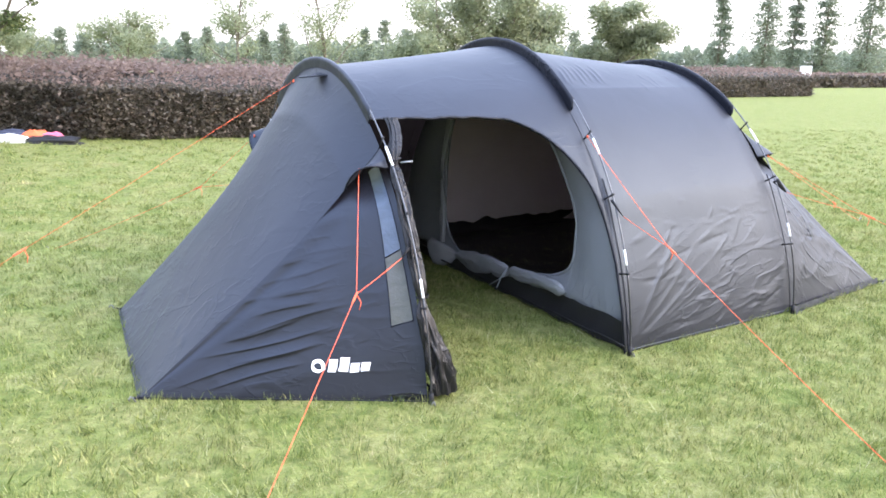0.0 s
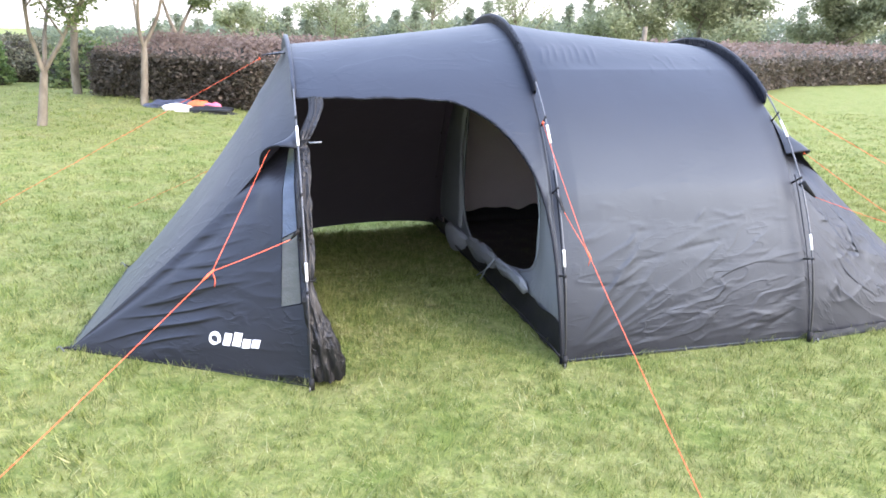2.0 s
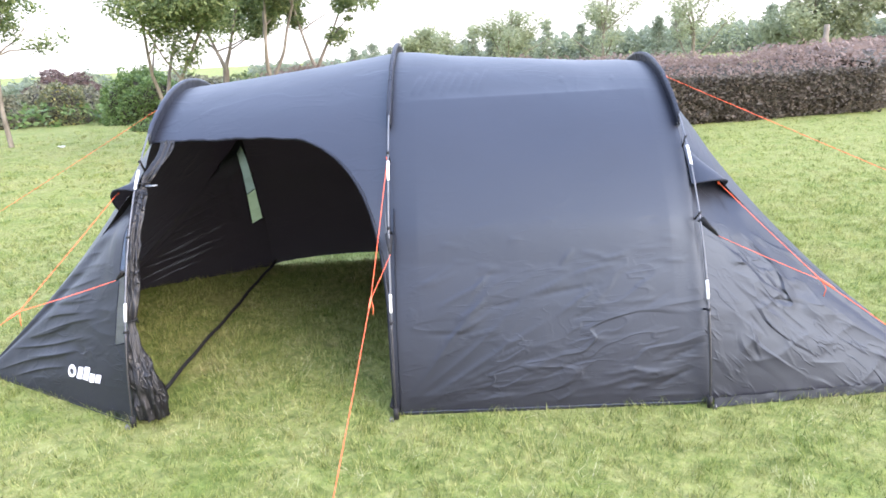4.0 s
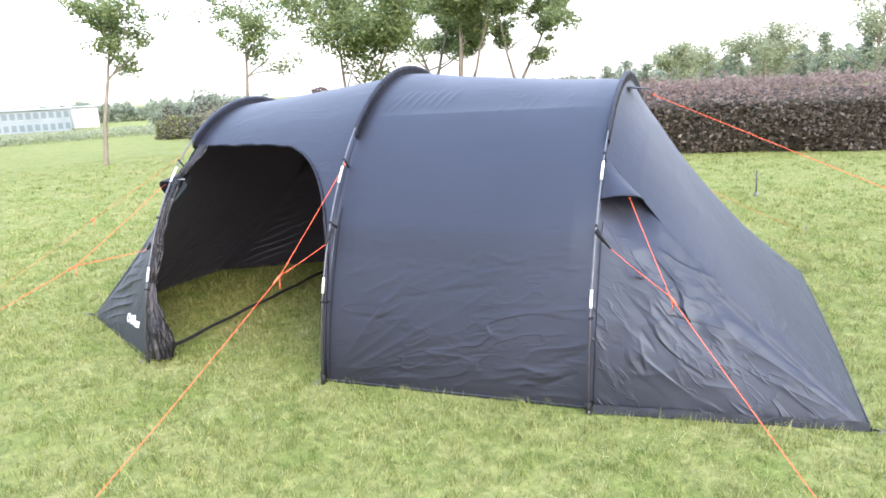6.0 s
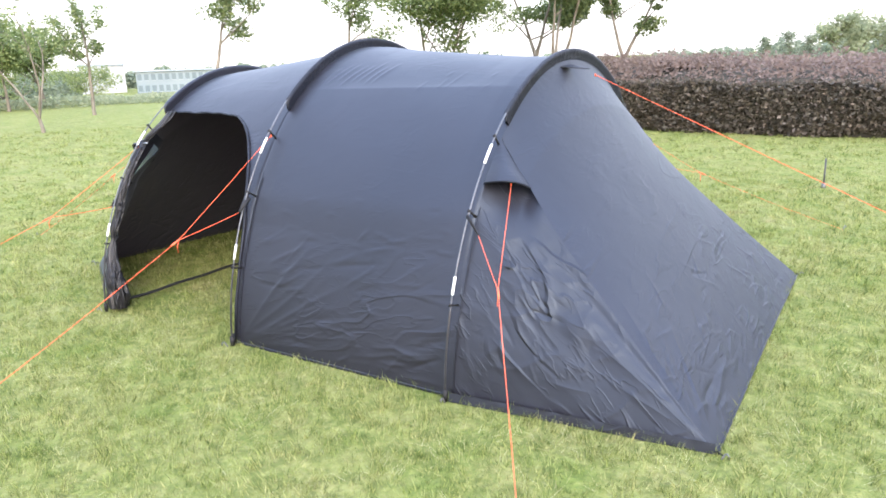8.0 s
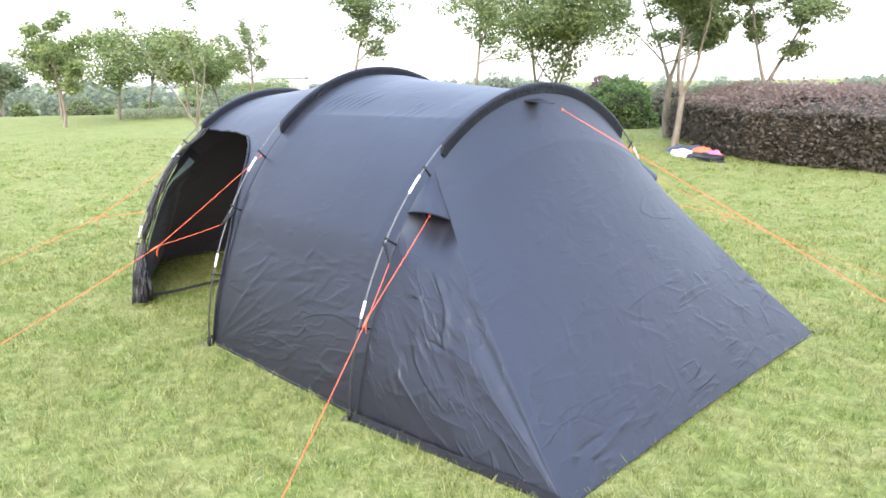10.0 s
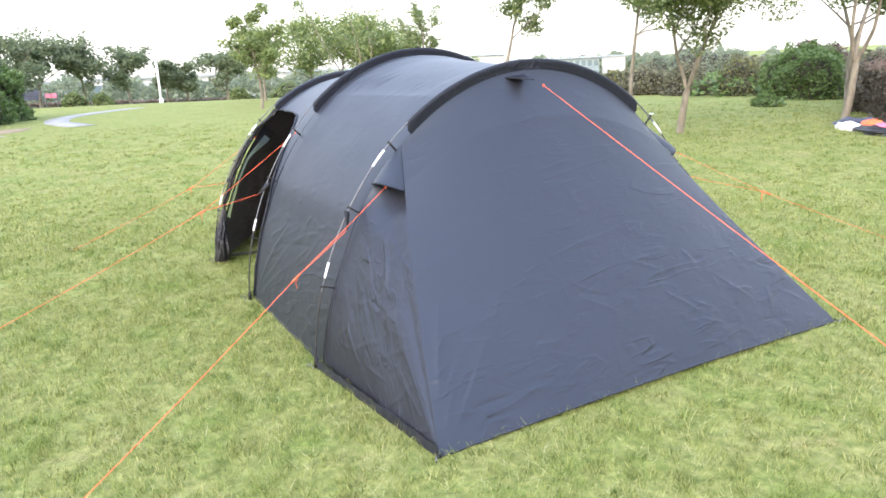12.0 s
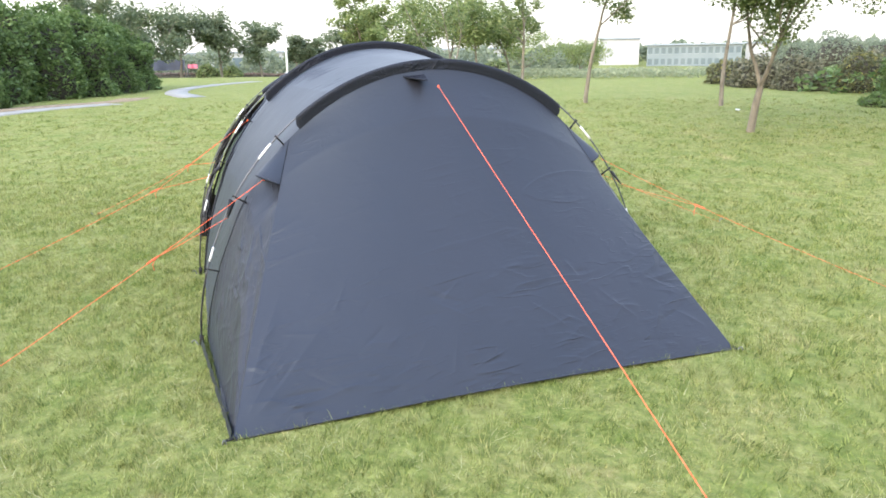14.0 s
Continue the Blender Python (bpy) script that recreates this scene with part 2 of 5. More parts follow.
SHADE_CORE = k.colour(k.ramp(k.noise(6), (0.3, (0.028, 0.026, 0.018)), (0.7, (0.048, 0.042, 0.029)))).bump(k.noise(12), 1, 0.05).m
k = Mat("bark", 0.85, spec=0.2)
BARK = k.colour(k.ramp(k.noise(9, 5, 0.6, k.mapped((1, 1, 0.35))), (0.3, (0.11, 0.094, 0.072)), (0.7, (0.245, 0.215, 0.170)))).bump(k.noise(30, 4), 0.6, 0.01).m
k = Mat("concrete_path", 0.85, spec=0.3)
PATHM = k.colour(k.ramp(k.noise(2, 5), (0.3, (0.205, 0.200, 0.190)), (0.7, (0.270, 0.265, 0.250)))).bump(k.noise(60), 0.2, 0.004).m
k = Mat("bare_soil", 0.95, spec=0.1)
SOIL = k.colour(k.ramp(k.noise(5, 6, 0.65), (0.3, (0.16, 0.12, 0.08)), (0.7, (0.30, 0.24, 0.17)))).bump(k.noise(25, 4), 0.8, 0.02).m
k = Mat("white_wall", 0.7)
WHITE = k.colour(k.ramp(k.noise(0.2), (0.3, (0.72, 0.74, 0.76)), (0.7, (0.8, 0.81, 0.82)))).m
k = Mat("pale_wall", 0.7)
PALE = k.colour(k.ramp(k.noise(0.2), (0.3, (0.33, 0.34, 0.355)), (0.7, (0.40, 0.41, 0.42)))).m
k = Mat("teal_wall", 0.3)
TEAL = k.colour(k.ramp(k.noise(0.3), (0.3, (0.15, 0.19, 0.21)), (0.7, (0.20, 0.24, 0.26)))).m
k = Mat("glass_wall", 0.15, spec=0.6)
GLASS = k.colour(k.ramp(k.noise(0.3), (0.3, (0.09, 0.125, 0.145)), (0.7, (0.13, 0.165, 0.185)))).m
k = Mat("roof_grey", 0.7)
ROOF = k.colour(k.ramp(k.noise(0.3), (0.3, (0.22, 0.26, 0.3)), (0.7, (0.3, 0.34, 0.38)))).m
BAG_BLUE = cloth("bag_navy", (0.03, 0.035, 0.06), (0.06, 0.07, 0.11), 0.6)
BAG_WHITE = cloth("bag_white", (0.6, 0.6, 0.58), (0.75, 0.75, 0.73), 0.6)
BAG_ORANGE = cloth("bag_orange", (0.7, 0.10, 0.03), (0.8, 0.17, 0.06), 0.6)
BAG_PINK = cloth("bag_pink", (0.6, 0.12, 0.2), (0.7, 0.2, 0.28), 0.6)

from mathutils.bvhtree import BVHTree

# ---- mesh tools ----
def part(name, verts, faces, material, parent=None, label="", smooth=True):
    """One mesh object from vertices and faces, under a thing or a part."""
    me = bpy.data.meshes.new(name)
    me.from_pydata([tuple(v) for v in verts], [], faces)
    me.materials.append(material)
    if smooth:
        me.shade_smooth()
    ob = new(name, me)
    ob.parent = parent
    return tagged(ob, label) if label else ob


def flat_part(name, verts, per, material, parent=None, label=""):
    """Many loose faces of per corners each (blades, leaves) as one mesh."""
    verts = np.asarray(verts, dtype=np.float32).reshape(-1, 3)
    n = len(verts) // per
    me = bpy.data.meshes.new(name)
    me.vertices.add(n * per)
    me.vertices.foreach_set("co", verts.ravel())
    me.loops.add(n * per)
    me.loops.foreach_set("vertex_index", np.arange(n * per, dtype=np.int32))
    me.polygons.add(n)
    me.polygons.foreach_set("loop_start", np.arange(0, n * per, per, dtype=np.int32))
    me.materials.append(material)
    me.update(calc_edges=True)
    ob = new(name, me)
    ob.parent = parent
    return tagged(ob, label) if label else ob


def empty(name, m=None):
    ob = new(name)
    ob.empty_display_size = 0.1
    if m is not None:
        ob.matrix_world = m
    return ob


def grid(rows, closed=False):
    """Vertices and quads of a sheet given as rows of points."""
    n = len(rows[0])
    verts = [p for r in rows for p in r]
    faces = []
    for i in range(len(rows) - 1):
        for j in range(n if closed else n - 1):
            k = (j + 1) % n
            faces.append((i * n + j, i * n + k, (i + 1) * n + k, (i + 1) * n + j))
    return verts, faces


def tube(points, radii, sides=8, cap=True, rough=0.0, seed=0, squash=1.0):
    """A round bar along points, with one radius or one for each point."""
    pts = [Vector(p) for p in points]
    if isinstance(radii, (int, float)):
        radii = [radii] * len(pts)
    rows, up = [], None
    for i, p in enumerate(pts):
        d = (pts[min(i + 1, len(pts) - 1)] - pts[max(i - 1, 0)]).normalized()
        if up is None:
            up = d.orthogonal().normalized()
        up = (up - d * up.dot(d)).normalized()
        side = d.cross(up)
        row = []
        for j in range(sides):
            a = 2 * math.pi * j / sides
            r = radii[i]
            if rough:
                r *= 1 + rough * noise.noise(Vector((3 * math.cos(a) + seed, 3 * math.sin(a), i * 0.7)))
            row.append(p + r * (math.cos(a) * up * squash + math.sin(a) * side))
        rows.append(row)
    v, f = grid(rows, True)
    if cap:
        f.append(tuple(range(sides))[::-1])
        f.append(tuple(len(v) - sides + j for j in range(sides)))
    return v, f


def join(*meshes):
    v, f = [], []
    for mv, mf in meshes:
        o = len(v)
        v += list(mv)
        f += [tuple(i + o for i in t) for t in mf]
    return v, f


def box(x0, x1, y0, y1, z0, z1):
    v = [(x, y, z) for z in (z0, z1) for x, y in ((x0, y0), (x1, y0), (x1, y1), (x0, y1))]
    return v, [(3, 2, 1, 0), (4, 5, 6, 7), (0, 1, 5, 4), (1, 2, 6, 5), (2, 3, 7, 6), (3, 0, 4, 7)]


def step(a, b, x):
    t = min(1.0, max(0.0, (x - a) / (b - a)))
    return t * t * (3 - 2 * t)


# ---- the ground: a lawn that rises a little to the west and falls away behind ----
def ground_z(x, y):
    rise = 0.19 * step(-1.5, -9.0, x) * (1 - 0.4 * step(9, 14, y))
    fall = 2.2 * step(-26, -75, x)
    return rise - fall + 0.012 * noise.noise(Vector((x * 0.35, y * 0.35, 0))) * step(3, 8, math.hypot(x - 1.2, y - 4.8))


lines = sorted({round(s * (0.8 * i + 0.0006 * i ** 4.1), 2) for i in range(34) for s in (-1, 1)})
v, f = grid([[(x - 4, y + 4, ground_z(x - 4, y + 4)) for x in lines] for y in lines])
ground = tagged(part("ground", v, f, LAWN), "mown green lawn with yellowish worn patches", "lawn", kind="structure")

# ---- the tent ----
TENT = pose(0.95, 3.61, 0, 0, 0, 33.92)
tent = tagged(empty("tunnel_tent", TENT), "dark navy nylon tunnel tent with three hoops, side door open", "tent")
# along, middle, half width and height of the three hoops
HOOPS = {"A": (-1.15, 1.29, 1.275, 1.45), "B": (0.01, 1.36, 1.355, 1.585), "C": (1.36, 1.375, 1.36, 1.475)}


def hoop(u, mid, half, high, th, inset=0.0):
    s = max(0.0, math.sin(th))
    return Vector((u, mid - (half - inset) * math.cos(th), (high - inset) * s ** 1.1))


def stand_off(th):
    """How far the cloth hangs inside the pole: least at the pegs, most at mid height."""
    s = max(0.0, math.sin(th))
    return (0.045 + 0.048 * (1 - s)) * (0.36 + 0.64 * min(1.0, s * 2.2))


def hoop_at(u):
    """Mid, half width, height and inset of the fly sheet at u, which sags between the hoops."""
    a, b, dip = (HOOPS["A"], HOOPS["B"], 0.006) if u < HOOPS["B"][0] else (HOOPS["B"], HOOPS["C"], 0.004)
    w = (u - a[0]) / (b[0] - a[0])
    vals = [a[i] + (b[i] - a[i]) * w for i in (1, 2, 3)]
    return (*vals, dip * 4 * w * (1 - w))


def fold_set(seed, n, x0, x1, y0, y1, long, amp, slope=0.35, spread=0.5):
    """Random sharp folds on a sheet: place, direction, length, width and depth."""
    r = np.random.default_rng(seed)
    out = []
    for _ in range(n):
        ang = slope + r.normal() * spread
        out.append((r.uniform(x0, x1), r.uniform(y0, y1), math.cos(ang), math.sin(ang), long * r.uniform(0.4, 1.3), r.uniform(0.005, 0.010), amp * r.uniform(0.4, 1.1) * r.choice([-1, 1, 1])))
    return out


def fan_set(x, y, angles, start, long, amp, seed):
    """Long folds that spread from one pulled corner of a sheet."""
    r = np.random.default_rng(seed)
    out = []
    for a in angles:
        a += r.normal() * 0.03
        l = long * r.uniform(0.6, 1.15)
        d = start + 0.5 * l
        out.append((x + d * math.cos(a), y + d * math.sin(a), math.cos(a), math.sin(a), l, r.uniform(0.012, 0.022), amp * r.uniform(0.6, 1.1)))
    return out


def folded(x, y, folds):
    """How far sharp folds lift a sheet, for arrays of places on it."""
    x, y = np.asarray(x, float), np.asarray(y, float)
    d = np.zeros_like(x)
    for fx, fy, c, s, l, w, m in folds:
        dx, dy = x - fx, y - fy
        t = (dx * c + dy * s) / l
        q = (dy * c - dx * s + 0.012 * l * np.sin(5 * t + 40 * fx)) / w
        on = np.clip(1 - 4 * t * t, 0, 1)
        d += m * on * np.where(q > 0, np.exp(-np.abs(q) * 1.8), np.exp(-np.abs(q) * 0.8))
    return d


def lift(rows, amount, way):
    """Move every point of a sheet along way (one vector, or a function of row, column and point)."""
    out = []
    for i, r in enumerate(rows):
        out.append([p + (way(i, j, p) if callable(way) else way) * float(amount[i][j]) for j, p in enumerate(r)])
    return out


def crease(p, amount):
    """Small sharp folds in slack cloth."""
    q = Vector((p[0] * 2.2 + p[2] * 1.4, p[1] * 2.0, p[2] * 5.0 - p[0] * 1.7))
    n = noise.noise(q) + 0.5 * noise.noise(q * 2.3)
    sharp = 1 - min(1.0, abs(n) * 3.2)
    return amount * (0.55 * sharp * sharp + 0.5 * noise.noise(q * 0.6))


SIDE_FOLDS = fan_set(0.02, 0.02, (0.10, 0.24, 0.38, 0.50, 0.66, 0.85), 0.05, 0.78, 0.0045, 2) + fold_set(3, 34, 0.10, 1.30, 0.05, 0.66, 0.24, 0.0046, 0.32, 0.22) + fold_set(4, 16, 0.1, 1.3, 0.50, 0.80, 0.16, 0.0028, 0.0, 0.15) + fold_set(13, 14, 0.1, 1.25, 0.04, 0.16, 0.20, 0.0035, 0.0, 0.08) + [(0.13 + 0.047 * i, 1.375 + 0.008 * (i % 3), 0.45, 0.89, 0.10 + 0.02 * (i % 2), 0.010, 0.006) for i in range(8)] + fold_set(6, 7, 0.7, 1.2, 1.30, 1.38, 0.07, 0.003, 1.1, 0.3)
END_FOLDS = fold_set(8, 60, 0.15, 2.5, 0.03, 0.36, 0.17, 0.0085, 0.08, 0.30) + fan_set(0.14, 0.0, (0.25, 0.5, 0.75, 1.0, 1.25), 0.05, 0.42, 0.012, 9) + fold_set(11, 16, 0.4, 2.3, 0.02, 0.10, 0.30, 0.008, 0.0, 0.06) + fold_set(14, 12, 0.3, 2.2, 0.36, 0.8, 0.09, 0.0016, 0.0, 0.3)
FAN_FOLDS = fold_set(10, 24, 0.15, 1.0, 0.06, 0.8, 0.20, 0.0062, -0.6, 0.30) + fold_set(12, 26, 0.10, 0.75, 0.2, 0.95, 0.17, 0.0100, -1.1, 0.22) + fan_set(1.1, 0.0, (2.75, 2.55, 2.35, 2.15), 0.06, 0.7, 0.008, 15)
FAN_FOLDS = [(*k[:5], k[5] * 1.4, k[6] * 0.8) for k in FAN_FOLDS]
END_FOLDS = [(*k[:5], k[5] * 1.3, k[6] * 0.55) for k in END_FOLDS]
# the front side panels hang in parallel folds that rise towards the pole
NOSE_FOLDS = [(0.66 - 0.024 * i + 0.05 * math.sin(2.1 * i), 0.10 + 0.046 * i, -0.955, 0.297 + 0.035 * math.sin(1.7 * i), (0.70 - 0.028 * i) * (1.0 if i % 2 else 0.6), 0.008 + 0.003 * (i % 3), 0.0105 - 0.0002 * i) for i in range(15)] + fold_set(17, 16, 0.2, 0.9, 0.08, 0.7, 0.14, 0.003, -0.3, 0.12)


def fly(u, th, slack=1.0):
    mid, half, high, inset = hoop_at(u)
    p = hoop(u, mid, half, high, th, inset * min(1.0, 0.2 + math.sin(th)) + stand_off(th))
    near = min(abs(u - h[0]) for h in HOOPS.values())
    soft = min(1.0, near / 0.12)
    low = step(0.95, 0.35, p.z)
    d = crease(p, 0.0005 + 0.0010 * low) * soft * slack * min(1, p.z / 0.06)
    # seams along the wall and along the crown, where the cloth changes its slope
    d += 0.020 * math.exp(-(math.hypot(p.z - 0.76, 0.035) - 0.035) / 0.20) * soft ** 0.5 * min(1, p.z / 0.3)
    if u > HOOPS["B"][0]:
        d += 0.010 * math.exp(-max(0.0, 1.30 - p.z) / 0.16) * soft
    # above the seam the crown lies flatter than the wall
    d -= (0.014 if u > HOOPS["B"][0] else 0.002) * (1 - math.exp(-max(0.0, p.z - 1.30) / 0.035)) * min(1.0, near / 0.30)
    out = Vector((0, -math.cos(th), math.sin(th)))
    return p + out * d


def angle_at(u, z):
    """The angle on the near side at which the fly sheet is z high."""
    mid, half, high, inset = hoop_at(u)
    return math.asin(min(1.0, (z / (high - inset - 0.045)) ** (1 / 1.1)))


def door_z(u):
    """The height of the door's upper edge along the tent."""
    wave = 0.006 * noise.noise(Vector((u * 9, 7, 0))) + 0.003 * noise.noise(Vector((u * 31, 3, 0)))
    if u < -0.55:
        return 1.18 + wave
    t = min(1.0, (u + 0.55) / 0.55)
    return 1.18 * max(0.0, 1 - t ** 2.2) ** 0.25 + wave * (1 - t)


# bedroom section, between the middle and the rear hoop
uB, uC, uA = HOOPS["B"][0], HOOPS["C"][0], HOOPS["A"][0]
angles = [math.pi * (0.52 * j / 260 if j <= 260 else 0.52 + 0.48 * (j - 260) / 60) for j in range(321)]
rows = [[fly(uB + (uC - uB) * i / 190, th) for i in range(191)] for th in angles]
lifts = [folded([p.x for p in r], [p.z for p in r], SIDE_FOLDS) * np.minimum(1, np.minimum([p.x - uB for p in r], [uC - p.x for p in r]) / 0.06) * min(1, r[90].z / 0.06) if th < 1.64 else np.zeros(191) for r, th in zip(rows, angles)]
rows = lift(rows, lifts, lambda i, j, p: Vector((0, -math.cos(angles[i]), math.sin(angles[i]))))
part("bedroom_fly", *grid(rows), FLY_WALL, tent, "slate-coloured fly sheet, creased towards the ground")
# porch section with the door cut out of its near side
rows = []
us = [uA + (uB - uA) * (1 - (1 - i / 70) ** 1.5) for i in range(71)]
for j in range(111):
    row = []
    for u in us:
        t0 = angle_at(u, door_z(u))
        t1 = math.pi - angle_at(u, 0.055 * math.sin(math.pi * min(1.0, max(0.0, (u - uA) / (uB - uA)))) ** 0.5 + 0.001)
        row.append(fly(u, t0 + (t1 - t0) * j / 110))
    rows.append(row)
part("porch_fly", *grid(rows), FLY, tent, "slate-coloured fly sheet with an arched door opening")
edge = [p + Vector((0, -0.006, 0.0)) for p in rows[0]]
part("door_hem", *tube(edge, 0.008, 6, rough=0.5), SLEEVE, tent, "dark hem round the door opening")


# the sloping ends: a broad panel and two three-cornered side panels each
HOOD_TIES = {}
PANELS = {}


def end_panels(key, near, far, z_seam, sign, z_hood, w_hood, tie, slack):
    """near and far: the two pegged ground corners; sign: which way the end points along the tent."""
    u, mid, half, high = HOOPS[key]
    near, far = Vector(near), Vector(far)
    th0 = math.asin((z_seam / high) ** (1 / 1.1))

    def rim(th):
        return hoop(u, mid, half, high, th, stand_off(th))

    def broad(t, w):
        a = rim(th0 + (math.pi - 2 * th0) * t)
        b = near.lerp(far, t) + Vector((0, 0, (0.021 if key == "C" else 0.0) * math.sin(math.pi * min(1, max(0, t)))))
        p = a.lerp(b, w)
        belly = math.sin(math.pi * w) * math.sin(math.pi * min(1, max(0, t)))
        p.z -= 0.045 * math.sin(math.pi * w ** 0.75) * (0.35 + 0.65 * math.sin(math.pi * t))
        p.x -= sign * 0.035 * math.sin(math.pi * w ** 0.7)
        d = crease(Vector((p.y * 1.3, p.x, p.z * 1.3 + p.y * 0.4)), 0.001) * belly
        # a seam where the crown piece meets the slope
        d += 0.010 * math.exp(-abs(w - 0.16) / 0.07) * step(0.0, 0.1, w)
        return p + Vector((sign * 0.6, 0, 0.8)) * d

    n, m = (420, 260) if key == "C" else (140, 110)
    rows = [[broad(i / n, (w / m) ** 0.75) for i in range(n + 1)] for w in range(m + 1)]
    lifts = [folded([p.y for p in r], [1 - (k / m) ** 0.75] * len(r), END_FOLDS if key == "C" else END_FOLDS[:20]) * min(1, 14 * (1 - (k / m) ** 0.75)) * min(1, 10 * k / m) * np.minimum(1, 14 * np.sin(np.pi * np.arange(n + 1) / n)) for k, r in enumerate(rows)]
    rows = lift(rows, lifts, Vector((sign * 0.6, 0, 0.8)))
    part("end_panel", *grid(rows), FLY_END if key == "C" else FLY, tent, "broad sloping end panel pegged to the grass")
    for side in (0, 1):
        corner = far if side else near
        out = 1 if side else -1
        t_edge = 1.0 if side else 0.0

        def flip(p):
            return Vector((p[0], 2 * mid - p[1], p[2])) if side else Vector(p)

        # lower edge of the vent hood, from the pole to the seam
        e0 = rim(math.pi - math.asin((z_hood / high) ** (1 / 1.1)) if side else math.asin((z_hood / high) ** (1 / 1.1)))
        e1 = broad(t_edge, w_hood)
        ctrl = 2 * flip(tie) - 0.5 * (e0 + e1)
        if side and key == "C":
            # the hood on the hedge side lies flatter
            ctrl = (0.5 * (e0 + e1)).lerp(ctrl, 0.55)

        def hood_edge(t):
            return e0 * (1 - t) ** 2 + ctrl * 2 * t * (1 - t) + e1 * t * t

        HOOD_TIES[key, side] = hood_edge(0.5)

        nw = 170 if key == "C" else 120
        cols = [0.0, 0.022, 0.10] + [0.115 + 0.885 * (i / nw) for i in range(1, nw + 1)]
        rows, nt = [], 190
        sags = [broad(t_edge, w) - rim(math.pi - th0 if side else th0).lerp(corner, w) for w in cols]
        for j in range(nt + 1):
            th = th0 * j / nt
            if side:
                th = math.pi - th
            a = rim(th)
            row = []
            for c, w in enumerate(cols):
                if c == 2:
                    w = 0.062 + 0.062 * (1 - a.z / 1.0) if key == "A" else 0.1
                if side and key == "A" and c in (1, 2):
                    w *= 0.55 if c == 1 else 0.86
                edge_p = broad(t_edge, w) if j == nt else None
                p = edge_p if edge_p is not None and w > w_hood else a.lerp(corner, w) + sags[c] * (j / nt) ** 2 * step(w_hood * 0.6, w_hood * 1.2, w)
                mid_on = math.sin(math.pi * w) * math.sin(math.pi * j / nt)
                # the sheet lies back under the hood and hangs slack along the seam
                lid = step(z_hood - 0.22, z_hood - 0.02, p.z + 0.25 * w)
                d = -(0.085 if key == "A" else 0.065) * lid * step(0.0, 0.05, w) * (1 - step(w_hood * 0.9, w_hood + (0.25 if key == "A" else 0.09), w))
                d -= (0.016 if key == "A" else 0.010) * math.sin(math.pi * w) * math.exp(-((1 - j / nt - 0.13) / 0.07) ** 2) + 0.015 * mid_on
                d += (0.6 - 1.5 * abs(math.sin((p.z * 9 + w * 5.5 + 1.6 * noise.noise(p * 2.2)) * 1.05))) * slack * mid_on ** 1.5
                d += crease(p, 0.004) * min(1.0, mid_on * 2.5)
                row.append(p + Vector((sign * 0.35, out * 0.9, 0.1)) * d)
            rows.append(row)
        lifts = [folded(np.array(cols) * 1.1, [p.z for p in r], NOSE_FOLDS if key == "A" else FAN_FOLDS) * np.sin(np.pi * np.clip(np.array(cols), 0, 1)) ** 0.5 * math.sin(math.pi * j / nt) ** 0.5 for j, r in enumerate(rows)]
        rows = lift(rows, lifts, Vector((sign * 0.35, out * 0.9, 0.1)))
        v, f = grid(rows)
        nc = len(cols)
        film, clear, rest = [], [], []
        for t in f:
            c, j = t[0] % nc, t[0] // nc
            z = rows[j][1].z
            if key == "A" and c == 1 and (0.40 if side else 0.345) < z < 0.985:
                (clear if z > 0.64 else film).append(t)
            else:
                rest.append(t)
        PANELS[key, side] = BVHTree.FromPolygons([tuple(p) for p in v], rest)
        part("side_panel", v, rest, FLY_SIDE if key == "C" else FLY, tent, "three-cornered dark side panel with slack folds")
        for pane, mat, label in ((film, FILM, "narrow cloudy plastic window strip"), (clear, FILM_SKY, "narrow glossy window strip with the sky's reflection tinted in blue")):
            if not pane:
                continue
            used = sorted({i for t in pane for i in t})
            slot = {i: n for n, i in enumerate(used)}
            win = part("window", [v[i] for i in used], [tuple(slot[i] for i in t) for t in pane], mat, tent, label)
            inside = [j for j in range(nt + 1) if (0.64 < rows[j][1].z < 0.985 if pane is clear else (0.40 if side else 0.345) < rows[j][1].z <= 0.64)]
            left, right = [rows[j][1] for j in inside], [rows[j][2] for j in inside]
            part("window_trim", *join(tube(left, 0.003, 5), tube(right, 0.003, 5), tube([left[0], right[0]], 0.003, 5)), SLEEVE, win)
        # dark lining that closes the vent behind the hood
        back = [rows[nt][c] for c, w in enumerate(cols) if w <= w_hood + 0.28]
        seam = [broad(t_edge, w) for w in cols if w <= w_hood + 0.28]
        part("vent_lining", *grid([[a.lerp(b, q) for a, b in zip(back, seam)] for q in (0.0, 0.5, 1.0)]), WEB, tent, "black mesh lining inside the vent")
        # the hood itself, bulging between seam and lower edge
        rows = []
        for i in range(25):
            t = i / 24
            top_p, low_p = broad(t_edge, w_hood * t), hood_edge(t)
            row = []
            for j in range(13):
                q = j / 12
                p = top_p.lerp(low_p, q)
                puff = (0.045 if key == "A" else 0.026) * math.sin(math.pi * q * 0.75) * math.sin(math.pi * min(1.0, 0.12 + 0.88 * t)) ** 0.6
                row.append(p + Vector((sign * 0.2, out * 0.9, 0.35)) * puff + Vector((0, out * 0.003, 0)))
            rows.append(row)
        part("vent_hood", *grid(rows), FLY, tent, "small hooped hood over a vent")
        part("hood_wire", *tube([r[-1] for r in rows], 0.0055, 6), SLEEVE, tent)
